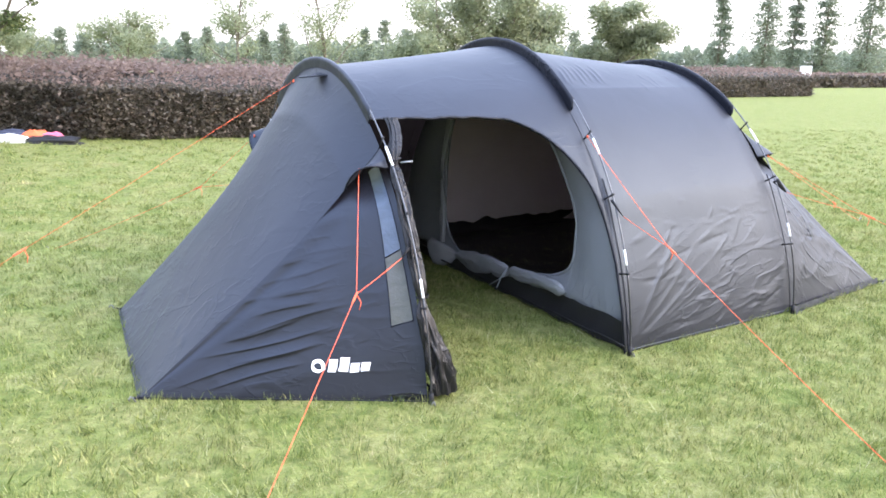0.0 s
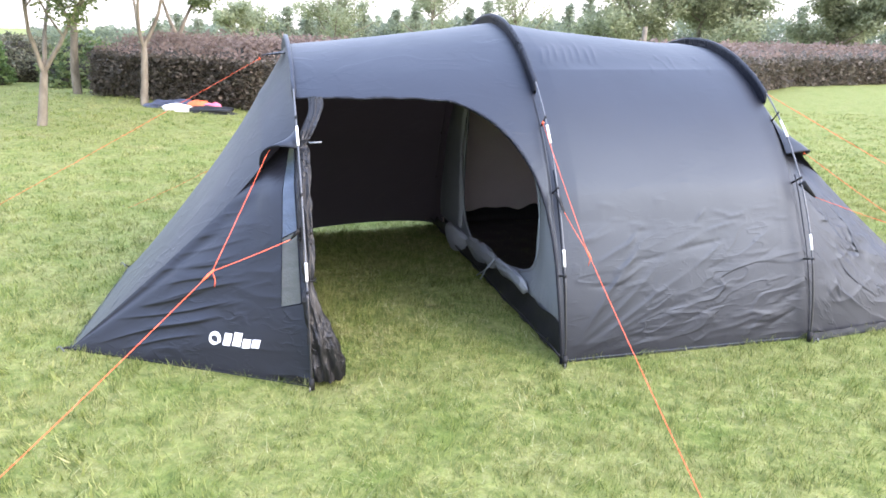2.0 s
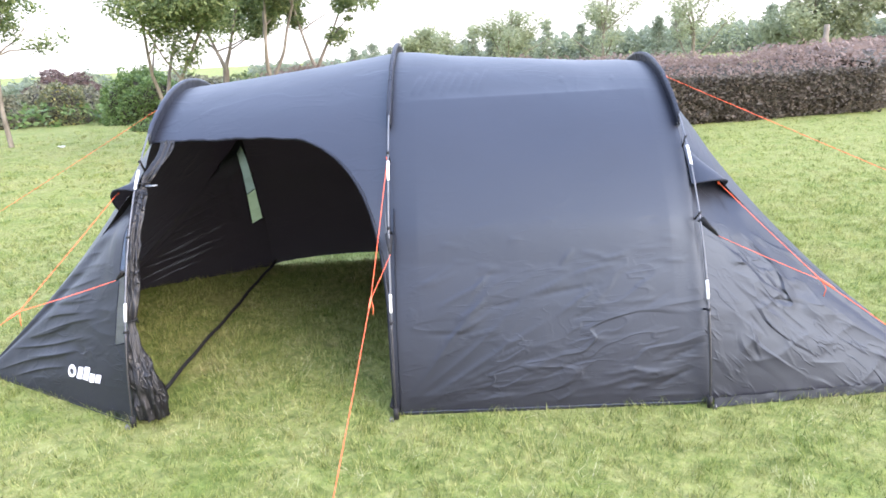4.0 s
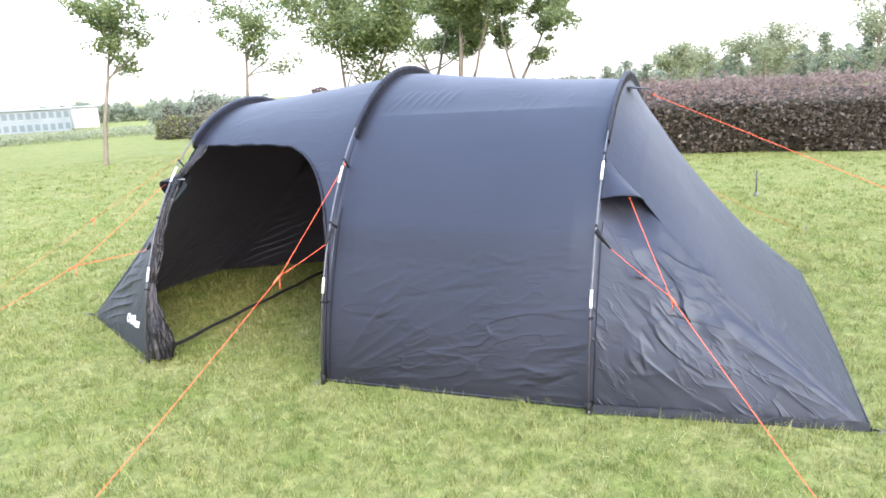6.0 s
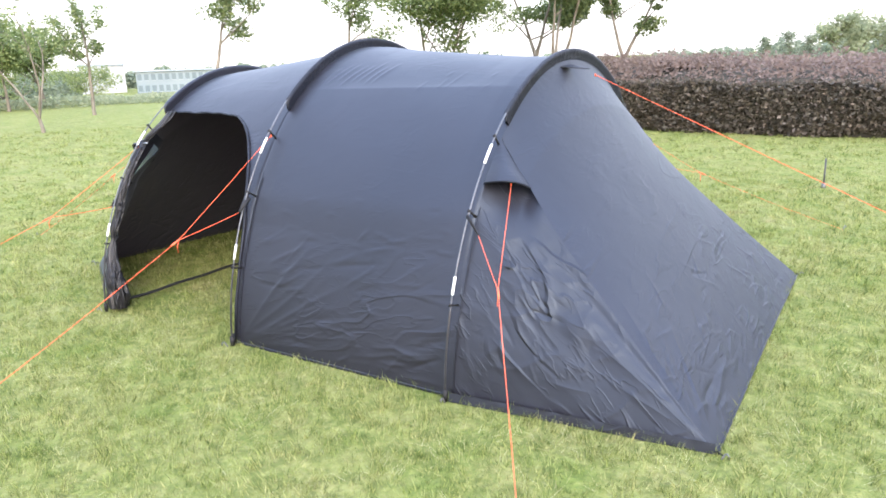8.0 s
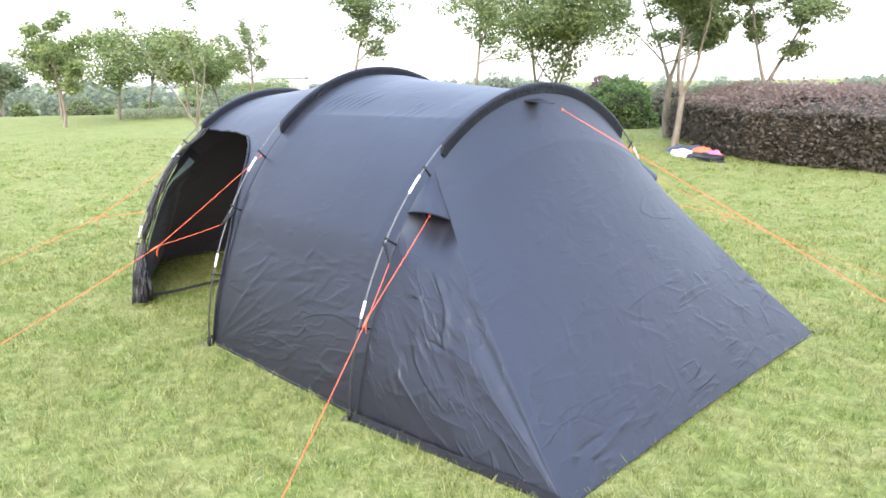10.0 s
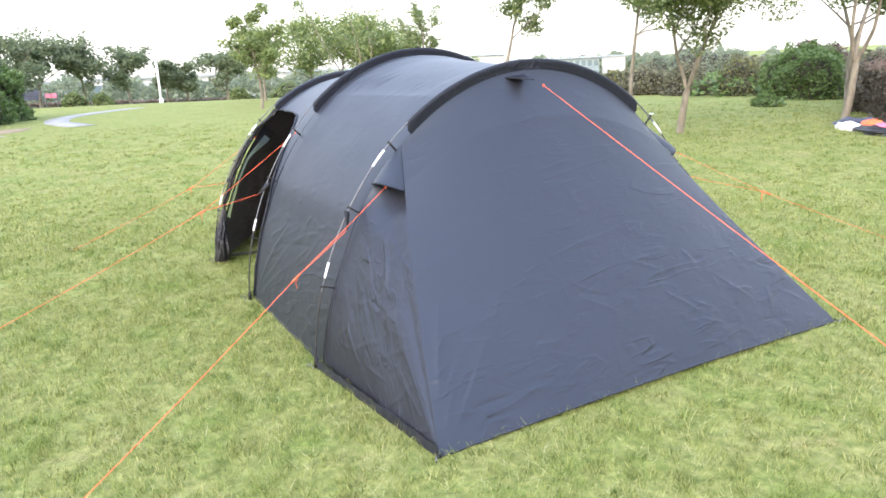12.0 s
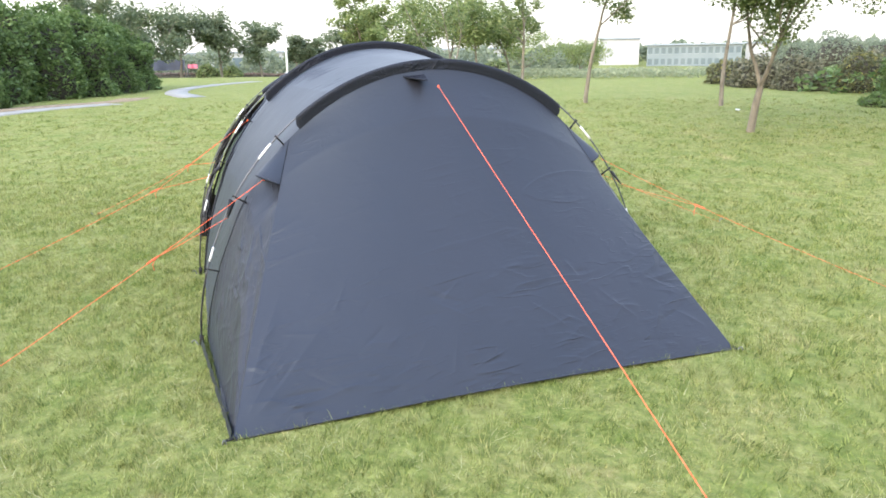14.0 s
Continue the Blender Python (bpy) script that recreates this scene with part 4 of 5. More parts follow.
def tree(x, y, high, wide, clear, girth, n_leaf, leaf, seed, stems=1, lean=(0, 0), mat=None, label="", name="tree", fork=0.6, skirt=0.0):
    """A tapered trunk, forked into stems or not, with limbs, twigs and clumps of leaves on them."""
    r = np.random.default_rng(seed)
    z0 = ground_z(x, y)
    top = empty(name, Matrix.Translation((x, y, z0)))
    wood, tips = [], []
    crown = high - clear

    def bar(p, d, length, r0, r1, bend, segs, sides):
        pts, rr = [p], [r0]
        for i in range(segs):
            d = (d + Vector(r.normal(size=3)) * bend + Vector((0, 0, bend * 0.4))).normalized()
            pts.append(pts[-1] + d * length / segs)
            rr.append(r0 + (r1 - r0) * (i + 1) / segs)
        wood.append(tube(pts, rr, sides, cap=False))
        return pts, rr, d

    starts = []
    d = Vector((lean[0], lean[1], 1)).normalized()
    if stems == 1:
        pts, rr, d = bar(Vector((0, 0, -0.05)), d, clear + 0.05, girth * 1.3, girth * 0.8, 0.05, 7, 9)
        starts.append((pts[-1], d, rr[-1]))
    else:
        pts, rr, d = bar(Vector((0, 0, -0.05)), d, fork + 0.05, girth * 1.35, girth, 0.05, 5, 9)
        for s in range(stems):
            a = 2 * math.pi * s / stems + r.uniform(0, 0.8)
            e = Vector((lean[0] + 0.42 * math.cos(a), lean[1] + 0.42 * math.sin(a), 1)).normalized()
            q, r2, e = bar(pts[-1], e, (clear - fork) * 1.1, girth * 0.72, girth * 0.5, 0.06, 5, 8)
            starts.append((q[-1], e, r2[-1]))
    for p, d, g in starts:
        lead, lr, _ = bar(p, d, crown * 0.88, g, g * 0.25, 0.09, 6, 7)
        tips += lead[3:]
        k = max(3, int(9 / len(starts)))
        for i in range(k):
            s = int(r.integers(0, 5))
            a = 2.4 * i + r.uniform(-0.5, 0.5)
            e = Vector((math.cos(a), math.sin(a), r.uniform(0.35, 1.0))).normalized()
            q, r2, e = bar(lead[s], e, wide * r.uniform(0.50, 0.78) * (1 - 0.09 * s), lr[s] * 0.6, lr[s] * 0.15, 0.12, 5, 6)
            tips += q[3:]
            for _ in range(3):
                t = int(r.integers(1, 5))
                w = Vector((*r.normal(size=2), r.uniform(-0.1, 0.9))).normalized()
                q2, _, _ = bar(q[t], (e * 0.5 + w).normalized(), wide * r.uniform(0.10, 0.22), r2[t] * 0.5, 0.003, 0.15, 3, 4)
                tips += q2[1:]
    part("trunk", *join(*wood), BARK, top)
    t = np.array([tuple(p) for p in tips])
    t = t[t[:, 2] > max(clear * 0.85, skirt)]
    t = t[t[:, 2] < high * 1.03]
    n_leaf = int(n_leaf * 1.35)
    # leaves gather in clumps on the twigs, each clump with its own size
    n_cl = max(24, int(len(t) * (1.1 if leaf < 0.12 else 2.2)))
    cl = t[r.integers(0, len(t), n_cl)] + r.normal(size=(n_cl, 3)) * wide * 0.03
    spread = np.minimum(0.24, wide * r.uniform(0.014, 0.058, n_cl)) * (1.0 if leaf < 0.12 else 1.5)
    weight = spread ** 2
    pick = r.choice(n_cl, n_leaf, p=weight / weight.sum())
    off = r.normal(size=(n_leaf, 3))
    far = np.linalg.norm(off, axis=1)
    off *= (np.minimum(far, 1.5 + 0.35 * r.uniform(0, 1, n_leaf)) / far * spread[pick])[:, None] * np.array([1.15, 1.15, 0.8])
    flat_part("crown", leaves(cl[pick] + off, leaf, r), 4, mat or LEAF, top)
    return tagged(top, label or "young leafy park tree with a pale trunk on the lawn", "tree", "park trees")


tree(-7.19, 8.13, 3.3, 3.7, 1.25, 0.050, 19000, 0.064, 11, stems=3, lean=(0.16, 0.04), fork=0.72, skirt=1.45, label="low forked park tree with several leaning stems")
tree(-8.09, 11.15, 4.4, 3.3, 1.6, 0.054, 27000, 0.066, 12, stems=3, lean=(0.03, 0), fork=1.0, skirt=1.45, label="leafy park tree with a pale forking trunk beside the hedge")
tree(-10.9, 12.4, 4.4, 2.6, 1.7, 0.070, 13000, 0.080, 13, stems=2, fork=1.3, skirt=1.5, label="leafy park tree with a stout trunk behind the hedge end")
tree(-9.4, 13.9, 4.3, 2.5, 1.7, 0.065, 11000, 0.080, 14, stems=2, fork=1.2, skirt=1.5, label="leafy park tree growing behind the hedge")
tree(-11.95, 8.05, 3.8, 2.2, 1.7, 0.040, 2600, 0.085, 15, label="slender young park tree with a thin crown")
tree(-12.6, 5.05, 3.4, 2.6, 1.5, 0.042, 3600, 0.085, 16, label="slender young park tree with an airy crown")
tree(-13.4, 1.48, 3.9, 1.4, 1.3, 0.035, 800, 0.085, 17, label="sparse sapling with several thin stems", stems=3, fork=0.3)
tree(-19.5, 2.3, 3.2, 2.0, 1.4, 0.045, 1500, 0.11, 18, label="sparse young tree on the lawn")
tree(-20.0, -3.6, 4.1, 2.4, 0.9, 0.05, 4800, 0.115, 19, mat=LEAF_LIGHT, label="light green young tree in front of a grove")


def bearing(eye, az, d):
    return eye[0] + d * math.sin(radians(az)), eye[1] + d * math.cos(radians(az))


E_SOUTH, E_EAST = (0.2, 0.1), (5.25, 5.6)
# grove to the west: bearing, distance, height, width
for i, (az, d, h, w) in enumerate(((-106.2, 31, 3.5, 3.4), (-104.0, 34, 3.6, 3.4), (-101.6, 31, 3.5, 3.2), (-99.2, 33, 2.9, 3.0), (-109.6, 34, 3.2, 3.0), (-99.0, 60, 3.5, 5.2), (-94.8, 62, 3.1, 4.4))):
    tree(*bearing(E_EAST, az, d), h, w, 0.9, 0.05, 3200, 0.15, 30 + i, mat=LEAF_LIGHT, label="light green young tree in a grove")
# row of round park trees beyond the path
for i, (az, d, h, w) in enumerate(((-127.0, 52, 4.5, 5.2), (-124.6, 55, 4.4, 5.2), (-121.8, 56, 4.8, 4.2), (-118.9, 58, 4.2, 3.9), (-116.4, 62, 3.4, 3.0), (-114.8, 62, 3.1, 2.6), (-112.2, 60, 3.6, 4.4), (-129.5, 48, 4.6, 5.2))):
    tree(*bearing(E_EAST, az, d), h, w, 1.0, 0.09, 2600, 0.27, 50 + i, mat=LEAF_ROW, label="round-headed park tree in a far row")
# large trees behind the hedge
for i, (az, d, h, w) in enumerate(((-19.0, 42, 6.2, 4.0), (-12.6, 42, 6.4, 5.0), (-3.8, 34, 5.4, 4.8), (0.4, 35, 6.4, 5.4), (3.0, 36, 5.6, 4.8), (10.1, 37, 6.2, 3.9), (-26.5, 48, 4.0, 4.4))):
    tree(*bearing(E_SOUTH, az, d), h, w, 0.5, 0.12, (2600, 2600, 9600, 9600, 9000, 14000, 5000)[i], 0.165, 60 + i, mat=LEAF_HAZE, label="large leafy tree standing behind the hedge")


def conifer(x, y, high, wide, n, leaf, seed, label="dark pointed conifer in the distance"):
    """A straight trunk with whorls of drooping boughs."""
    r = np.random.default_rng(seed)
    top = empty("conifer", Matrix.Translation((x, y, ground_z(x, y))))
    wood = [tube([(0, 0, -0.1), (0, 0, high * 0.5), (0, 0, high)], [high * 0.016, high * 0.010, 0.02], 7)]
    pts = []
    whorls = 11 if high > 7 else 9
    boughs = whorls * 7
    for i in range(boughs):
        k = ((i % whorls + r.normal() * 0.13) / whorls) ** 1.1 if i % whorls else r.uniform(0, 0.05)
        z = high * (0.12 + 0.86 * k)
        reach = wide * 0.5 * max(0.0, 1 - k) ** 0.6 * r.uniform(0.6, 1.15) + 0.10
        a = r.uniform(0, 2 * math.pi)
        e = Vector((reach * math.cos(a), reach * math.sin(a), z - reach * 0.22))
        wood.append(tube([(0, 0, z), tuple(e)], [0.02, 0.008], 4, cap=False))
        for _ in range(n // boughs):
            t = r.uniform(0.1, 1)
            pts.append(np.array([0, 0, z]) * (1 - t) + np.array(e) * t + r.normal(size=3) * np.array([0.075, 0.075, 0.055]) * wide)
    part("trunk", *join(*wood), BARK, top)
    flat_part("crown", leaves(np.array(pts), leaf, r), 4, LEAF_FAR_HAZE, top)
    return tagged(top, label, "conifer", "conifers")


for i, (az, d, h, w) in enumerate(((16.6, 75, 9.0, 3.0), (19.6, 75, 9.5, 4.2), (21.4, 78, 9.5, 2.8), (23.3, 78, 9.8, 3.4), (25.9, 76, 9.0, 4.6), (-30.5, 80, 4.6, 2.6), (-29.0, 82, 4.0, 2.4), (-25.0, 80, 4.8, 2.6), (-22.5, 82, 4.2, 2.6), (-21.0, 80, 4.6, 2.8), (-17.0, 84, 4.6, 2.4), (-15.5, 80, 5.2, 2.6), (-9.5, 82, 5.0, 2.6), (-8.0, 80, 5.8, 3.0), (-6.4, 84, 5.0, 2.8), (6.3, 84, 5.2, 3.0), (8.0, 80, 4.6, 2.8))):
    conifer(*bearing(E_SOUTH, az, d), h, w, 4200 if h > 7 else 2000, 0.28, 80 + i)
for i, (az, h) in enumerate(((-43.0, 3.9), (-41.6, 4.4), (-40.2, 3.8), (-36.0, 4.2), (-34.6, 3.8), (-32.6, 4.0), (-31.4, 4.6), (-29.8, 4.0))):
    conifer(*bearing((4.4, 2.5), az, 84), h, 2.8, 1200, 0.30, 110 + i)
for i, (az, d, h, w) in enumerate(((-38.6, 66, 3.9, 4.4), (-37.0, 70, 3.8, 4.0))):
    tree(*bearing((4.4, 2.5), az, d), h, w, 0.8, 0.08, 1400, 0.34, 70 + i, mat=LEAF_HAZE, label="round bright green tree in the distance")


# ---- far woods, as one loose belt, with the haze in the leaf colour ----
def belt(name, eye, az0, az1, d, high, n, leaf, mat, seed, label):
    r = np.random.default_rng(seed)
    az = r.uniform(az0, az1, n)
    dd = d + r.uniform(-5, 5, n)
    h = high * (0.74 + 0.40 * np.array([noise.noise(Vector((a * 0.55, seed, 0))) for a in az]) + 0.25 * np.array([noise.noise(Vector((a * 1.9, seed, 3))) for a in az]))
    z = np.maximum(0.05, h) * r.uniform(0, 1, n) ** 0.8
    c = np.stack([eye[0] + dd * np.sin(np.radians(az)), eye[1] + dd * np.cos(np.radians(az)), z], axis=1)
    c[:, 2] += np.array([ground_z(p[0], p[1]) for p in c[:, :2]])
    return tagged(flat_part(name, leaves(c, leaf, r), 4, mat), label, "woods", kind="stuff")


belt("woods", E_SOUTH, -48, 34, 96, 4.4, 42000, 0.6, LEAF_FAR_HAZE, 1, "hazy grey-green belt of distant trees")
belt("woods", (4.4, 2.5), -66, -40, 100, 2.6, 7000, 0.7, LEAF_FAR_HAZE, 2, "hazy grey-green belt of distant trees")
belt("woods", E_EAST, -134, -94.5, 84, 4.2, 16000, 0.6, LEAF_FAR_HAZE, 3, "distant trees between park and buildings")
belt("woods", E_EAST, -77, -58, 70, 3.2, 8000, 0.5, LEAF_FAR_HAZE, 6, "distant trees between park and buildings")
belt("woods", E_EAST, -97, -76, 160, 4.6, 7000, 1.0, LEAF_FAR_HAZE, 8, "hazy woods behind far buildings")
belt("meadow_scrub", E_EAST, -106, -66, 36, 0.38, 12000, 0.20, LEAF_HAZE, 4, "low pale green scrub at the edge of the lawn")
belt("meadow_scrub", E_EAST, -78, -60, 27, 0.7, 4500, 0.18, LEAF_BUSH, 5, "low green scrub along the edge of the lawn")


# ---- bushes ----
def bush(x, y, rx, ry, high, n, leaf, mat, seed, label, name="bush"):
    r = np.random.default_rng(seed)
    top = empty(name, Matrix.Translation((x, y, ground_z(x, y))))
    # a dark solid heart standing in for inner shade, and leaves over lumps of several sizes
    rows = []
    for i in range(11):
        a = math.pi * 0.5 * i / 10
        row = []
        for j in range(20):
            b = 2 * math.pi * j / 20
            q = Vector((math.cos(b) * math.cos(a), math.sin(b) * math.cos(a), math.sin(a)))
            k = 0.78 + 0.24 * noise.noise(q * 2.2 + Vector((seed, 0, 0)))
            row.append((q.x * rx * k, q.y * ry * k, max(0.0, q.z * high * k)))
        rows.append(row)
    part("heart", *grid(rows, True), SHADE_CORE, top)
    d = r.normal(size=(n, 3))
    d[:, 2] = np.abs(d[:, 2])
    d /= np.linalg.norm(d, axis=1)[:, None]
    k = np.array([0.86 + 0.30 * noise.noise(Vector(q) * 2.2 + Vector((seed, 0, 0))) + 0.10 * noise.noise(Vector(q) * 6) for q in d]) + r.normal(size=n) * 0.035
    c = d * k[:, None] * np.array([rx, ry, high])
    c[:, 2] = np.maximum(c[:, 2], 0.04)
    flat_part("foliage", leaves(c, leaf, r), 4, mat, top)
    return tagged(top, label, "bush", "bushes")


bush(-15.0, 12.95, 1.15, 1.15, 1.50, 9000, 0.10, LEAF_BUSH, 21, "rounded bright green bush at the lawn's edge")
bush(-17.4, 12.0, 0.75, 0.8, 1.20, 2600, 0.10, LEAF_YELLOW, 22, "loose bush with yellowing leaf tips")
bush(-18.0, 10.6, 0.9, 0.8, 1.00, 2600, 0.11, LEAF_DRY, 23, "loose brownish green bush")
bush(-19.4, 9.6, 1.1, 0.9, 1.00, 2600, 0.12, LEAF_DRY, 28, "loose brownish green bush")
bush(-21.5, 8.9, 0.9, 0.8, 0.80, 1600, 0.12, LEAF_YELLOW, 29, "low loose bush with yellowing leaf tips")
bush(-19.8, 13.2, 1.6, 1.2, 1.20, 3600, 0.13, LEAF_DRY, 30, "loose brownish green bush")
x, y = bearing((2.46, 1.2), -61.6, 38)
bush(x, y, 2.0, 1.9, 1.6, 6000, 0.17, LEAF_RED, 27, "dark red-leaved bush at the far edge of the lawn")
bush(-15.6, 15.2, 1.5, 1.2, 1.25, 4000, 0.13, LEAF_DRY, 24, "loose brownish bush behind a green one")
bush(-12.6, 14.6, 1.4, 1.2, 1.15, 4000, 0.13, LEAF, 25, "dark green bush beside the hedge end")
bush(-12.3, 11.2, 0.45, 0.40, 0.28, 900, 0.08, LEAF_BUSH, 26, "small round clipped bush")
for i, (az, d, rx, h) in enumerate(((-79.6, 50, 2.0, 2.1), (-77.2, 48, 2.4, 2.5), (-74.8, 50, 2.2, 2.3))):
    x, y = bearing(E_EAST, az, d)
    bush(x, y, rx, rx * 0.8, h, 2600, 0.17, LEAF_FAR_HAZE, 81 + i, "pale hazy clump of shrubs beyond the lawn")
for i, (az, d, rx, h) in enumerate(((-138.0, 24.5, 2.2, 3.0), (-134.6, 26, 2.4, 3.1), (-131.2, 27.5, 2.3, 2.9), (-128.6, 30, 1.9, 2.6), (-141.5, 23, 2.2, 3.2), (-137.0, 22.0, 1.0, 1.2))):
    x, y = bearing(E_EAST, az, d)
    bush(x, y, rx, rx * 0.9, h, 17000, 0.14, LEAF_BUSH, 31 + i, "large dark green shrub, taller than a person, at the path")
for i, (az, d, rx, h) in enumerate(((-122.6, 46, 0.7, 0.8), (-120.8, 46, 0.6, 0.7), (-107.8, 46, 1.1, 0.9), (-105.9, 47, 0.6, 0.6), (-111.4, 44, 0.6, 0.7), (-100.6, 44, 1.0, 0.9), (-103.2, 45, 0.9, 0.8))):
    x, y = bearing(E_EAST, az, d)
    bush(x, y, rx, rx, h, 1300, 0.16, LEAF, 41 + i, "small rounded clipped bush far off")


# ---- hedges ----
def hedge(points, front, high, deep, n, leaf, seed, label, shoots):
    """A clipped hedge: a dark core standing in for inner shade, small brownish leaves and a looser reddish top. Points
    in the tent's axes.
    """
    r = np.random.default_rng(seed)
    top = empty("hedge")
    pts = [TENT @ Vector((*p, 0)) for p in points]
    cum = [0.0]
    for a, b in zip(pts, pts[1:]):
        cum.append(cum[-1] + (b - a).length)

    def at(s):
        i = max(k for k in range(len(cum) - 1) if cum[k] <= s + 1e-6)
        a, b = pts[i], pts[i + 1]
        d = (b - a).normalized()
        return a.lerp(b, (s - cum[i]) / (cum[i + 1] - cum[i])), Vector((-d.y, d.x, 0))

    prof = ((0.06, 0.0), (0.02, 0.3 * front), (0.0, 0.7 * front), (0.06, front - 0.05), (0.35 * deep, high - 0.12), (0.8 * deep, high - 0.08), (deep, high - 0.3), (deep, 0.0))
    rows, m = [], max(8, int(cum[-1] / 0.35))
    for i in range(m + 1):
        p, nrm = at(cum[-1] * i / m)
        row = []
        for q, z in prof:
            w = p + nrm * q
            k = 0.10 * noise.noise(Vector((w.x * 0.9, w.y * 0.9, z * 1.5)))
            row.append(w + nrm * (k + 0.05) + Vector((0, 0, ground_z(w.x, w.y) + z + (k * 0.6 if z > 0 else -0.05))))
        rows.append(row)
    v, f = grid(rows)
    k = len(prof)
    f += [tuple(range(k)), tuple(range(len(v) - k, len(v)))[::-1]]
    part("shade_core", v, f, SHADE_CORE, top)

    def scatter(count, where):
        out = []
        for s, q in zip(r.uniform(0, cum[-1], count), where):
            p, nrm = at(s)
            w = p + nrm * q[0]
            k = 0.10 * noise.noise(Vector((w.x * 0.9, w.y * 0.9, q[1] * 1.5))) + 0.05 * noise.noise(Vector((w.x * 4, w.y * 4, q[1] * 4)))
            out.append((*(w + nrm * k)[:2], ground_z(w.x, w.y) + q[1] + k * 0.6))
        return np.array(out)

    a = int(n * 0.62)
    face = np.stack([0.02 + 0.05 * r.normal(size=a), r.uniform(0.03, front, a)], axis=1)
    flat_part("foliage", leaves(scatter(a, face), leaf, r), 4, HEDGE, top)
    b = n - a
    t = r.uniform(0, 1, b) ** 0.8
    z = np.where(t < 0.35, front - 0.03 + (high - front) * t / 0.35, high) - 0.05 + 0.07 * np.abs(r.normal(size=b)) * shoots
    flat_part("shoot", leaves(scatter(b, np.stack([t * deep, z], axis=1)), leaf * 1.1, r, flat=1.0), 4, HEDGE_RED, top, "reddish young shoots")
    ends = []
    for p0, sgn in ((0.0, 1), (cum[-1], -1)):
        p, nrm = at(min(p0, cum[-1] - 0.001))
        c = int(n * 0.03)
        w = np.array([tuple(p + nrm * q) for q in r.uniform(0, deep, c)])
        w[:, 2] = r.uniform(0.03, front, c) + ground_z(p.x, p.y)
        ends.append(leaves(w + r.normal(size=w.shape) * 0.06, leaf, r))
    flat_part("end_foliage", np.concatenate(ends), 4, HEDGE, top)
    return tagged(top, label, "hedge", "hedges")


hedge([(-4.54, 13.41), (-2.64, 11.45), (-1.42, 10.45), (1.0, 10.65), (4.0, 11.0), (8.6, 11.9)], 0.88, 1.13, 2.4, 52000, 0.078, 5, "long clipped brown-leaved hedge with a reddish top", 1.3)
hedge([(8.6, 11.9), (11.0, 14.2), (16.0, 18.2), (25.0, 20.6), (33.0, 20.6)], 0.98, 1.26, 2.4, 14000, 0.15, 6, "clipped brown-leaved hedge bending away into the distance", 1.2)
hedge([(40.0, 30.0), (66.0, 30.0)], 0.9, 1.0, 1.5, 3000, 0.35, 7, "low dark hedge far across the lawn", 0.3)
hh = TENT.inverted()
hedge([tuple((hh @ Vector((*bearing(E_EAST, a, 66), 0)))[:2]) for a in (-112, -117, -122, -127)], 0.5, 0.6, 1.2, 3500, 0.3, 8, "dark clipped hedge behind a row of trees", 0.3)


# ---- path, lamp post, posts ----
def ribbon(name, pts, wide, material, label):
    pts = [Vector((*p, 0)) for p in pts]
    fine = []
    for i in range(len(pts) - 1):
        p0, p1, p2, p3 = pts[max(i - 1, 0)], pts[i], pts[i + 1], pts[min(i + 2, len(pts) - 1)]
        for k in range(10):
            t = k / 10
            fine.append(0.5 * ((2 * p1) + (p2 - p0) * t + (2 * p0 - 5 * p1 + 4 * p2 - p3) * t * t + (3 * p1 - p0 - 3 * p2 + p3) * t ** 3))
    rows = []
    for i, p in enumerate(fine):
        d = (fine[min(i + 1, len(fine) - 1)] - fine[max(i - 1, 0)]).normalized()
        s = Vector((-d.y, d.x, 0)) * wide / 2
        rows.append([Vector((q.x, q.y, ground_z(q.x, q.y) + dz)) for q, dz in ((p - s, -0.03), (p - s, 0.012), (p + s, 0.012), (p + s, -0.03))])
    return tagged(part(name, *grid(rows), material), label, "path", kind="structure")


ribbon("pavement", [(3, -10.0), (-3, -8.6), (-8.6, -8.3), (-10.2, -8.2), (-11.9, -7.7)], 0.8, PATHM, "pale concrete footpath winding across the lawn")
ribbon("pavement", [(-14.3, -6.9), (-15.2, -7.9), (-16.6, -9.2), (-19.0, -10.5), (-22.1, -11.0), (-25, -10.9)], 0.75, PATHM, "pale concrete footpath curving through the park")

ribbon("bare_ground", [(3, -11.0), (-3, -9.6), (-8.6, -9.25), (-10.6, -9.1), (-12.6, -8.4), (-14.2, -8.9)], 0.9, SOIL, "strip of bare brown earth under the shrubs")

x, y = bearing(E_EAST, -116.9, 52)
z = ground_z(x, y)
lamp = tagged(empty("street_lamp", Matrix.Translation((x, y, z))), "slim white park lamp post with a flat head", "lamp post")
part("post", *tube([(0, 0, -0.1), (0, 0, 3.3)], [0.08, 0.06], 10), WHITE, lamp)
part("plinth", *tube([(0, 0, -0.1), (0, 0, 0.35)], [0.15, 0.13], 10), WHITE, lamp)
part("lamp_head", *join(tube([(-0.55, 0.2, 3.30), (0.0, 0, 3.34), (0.55, -0.2, 3.30)], [0.05, 0.07, 0.05], 8)), WHITE, lamp)

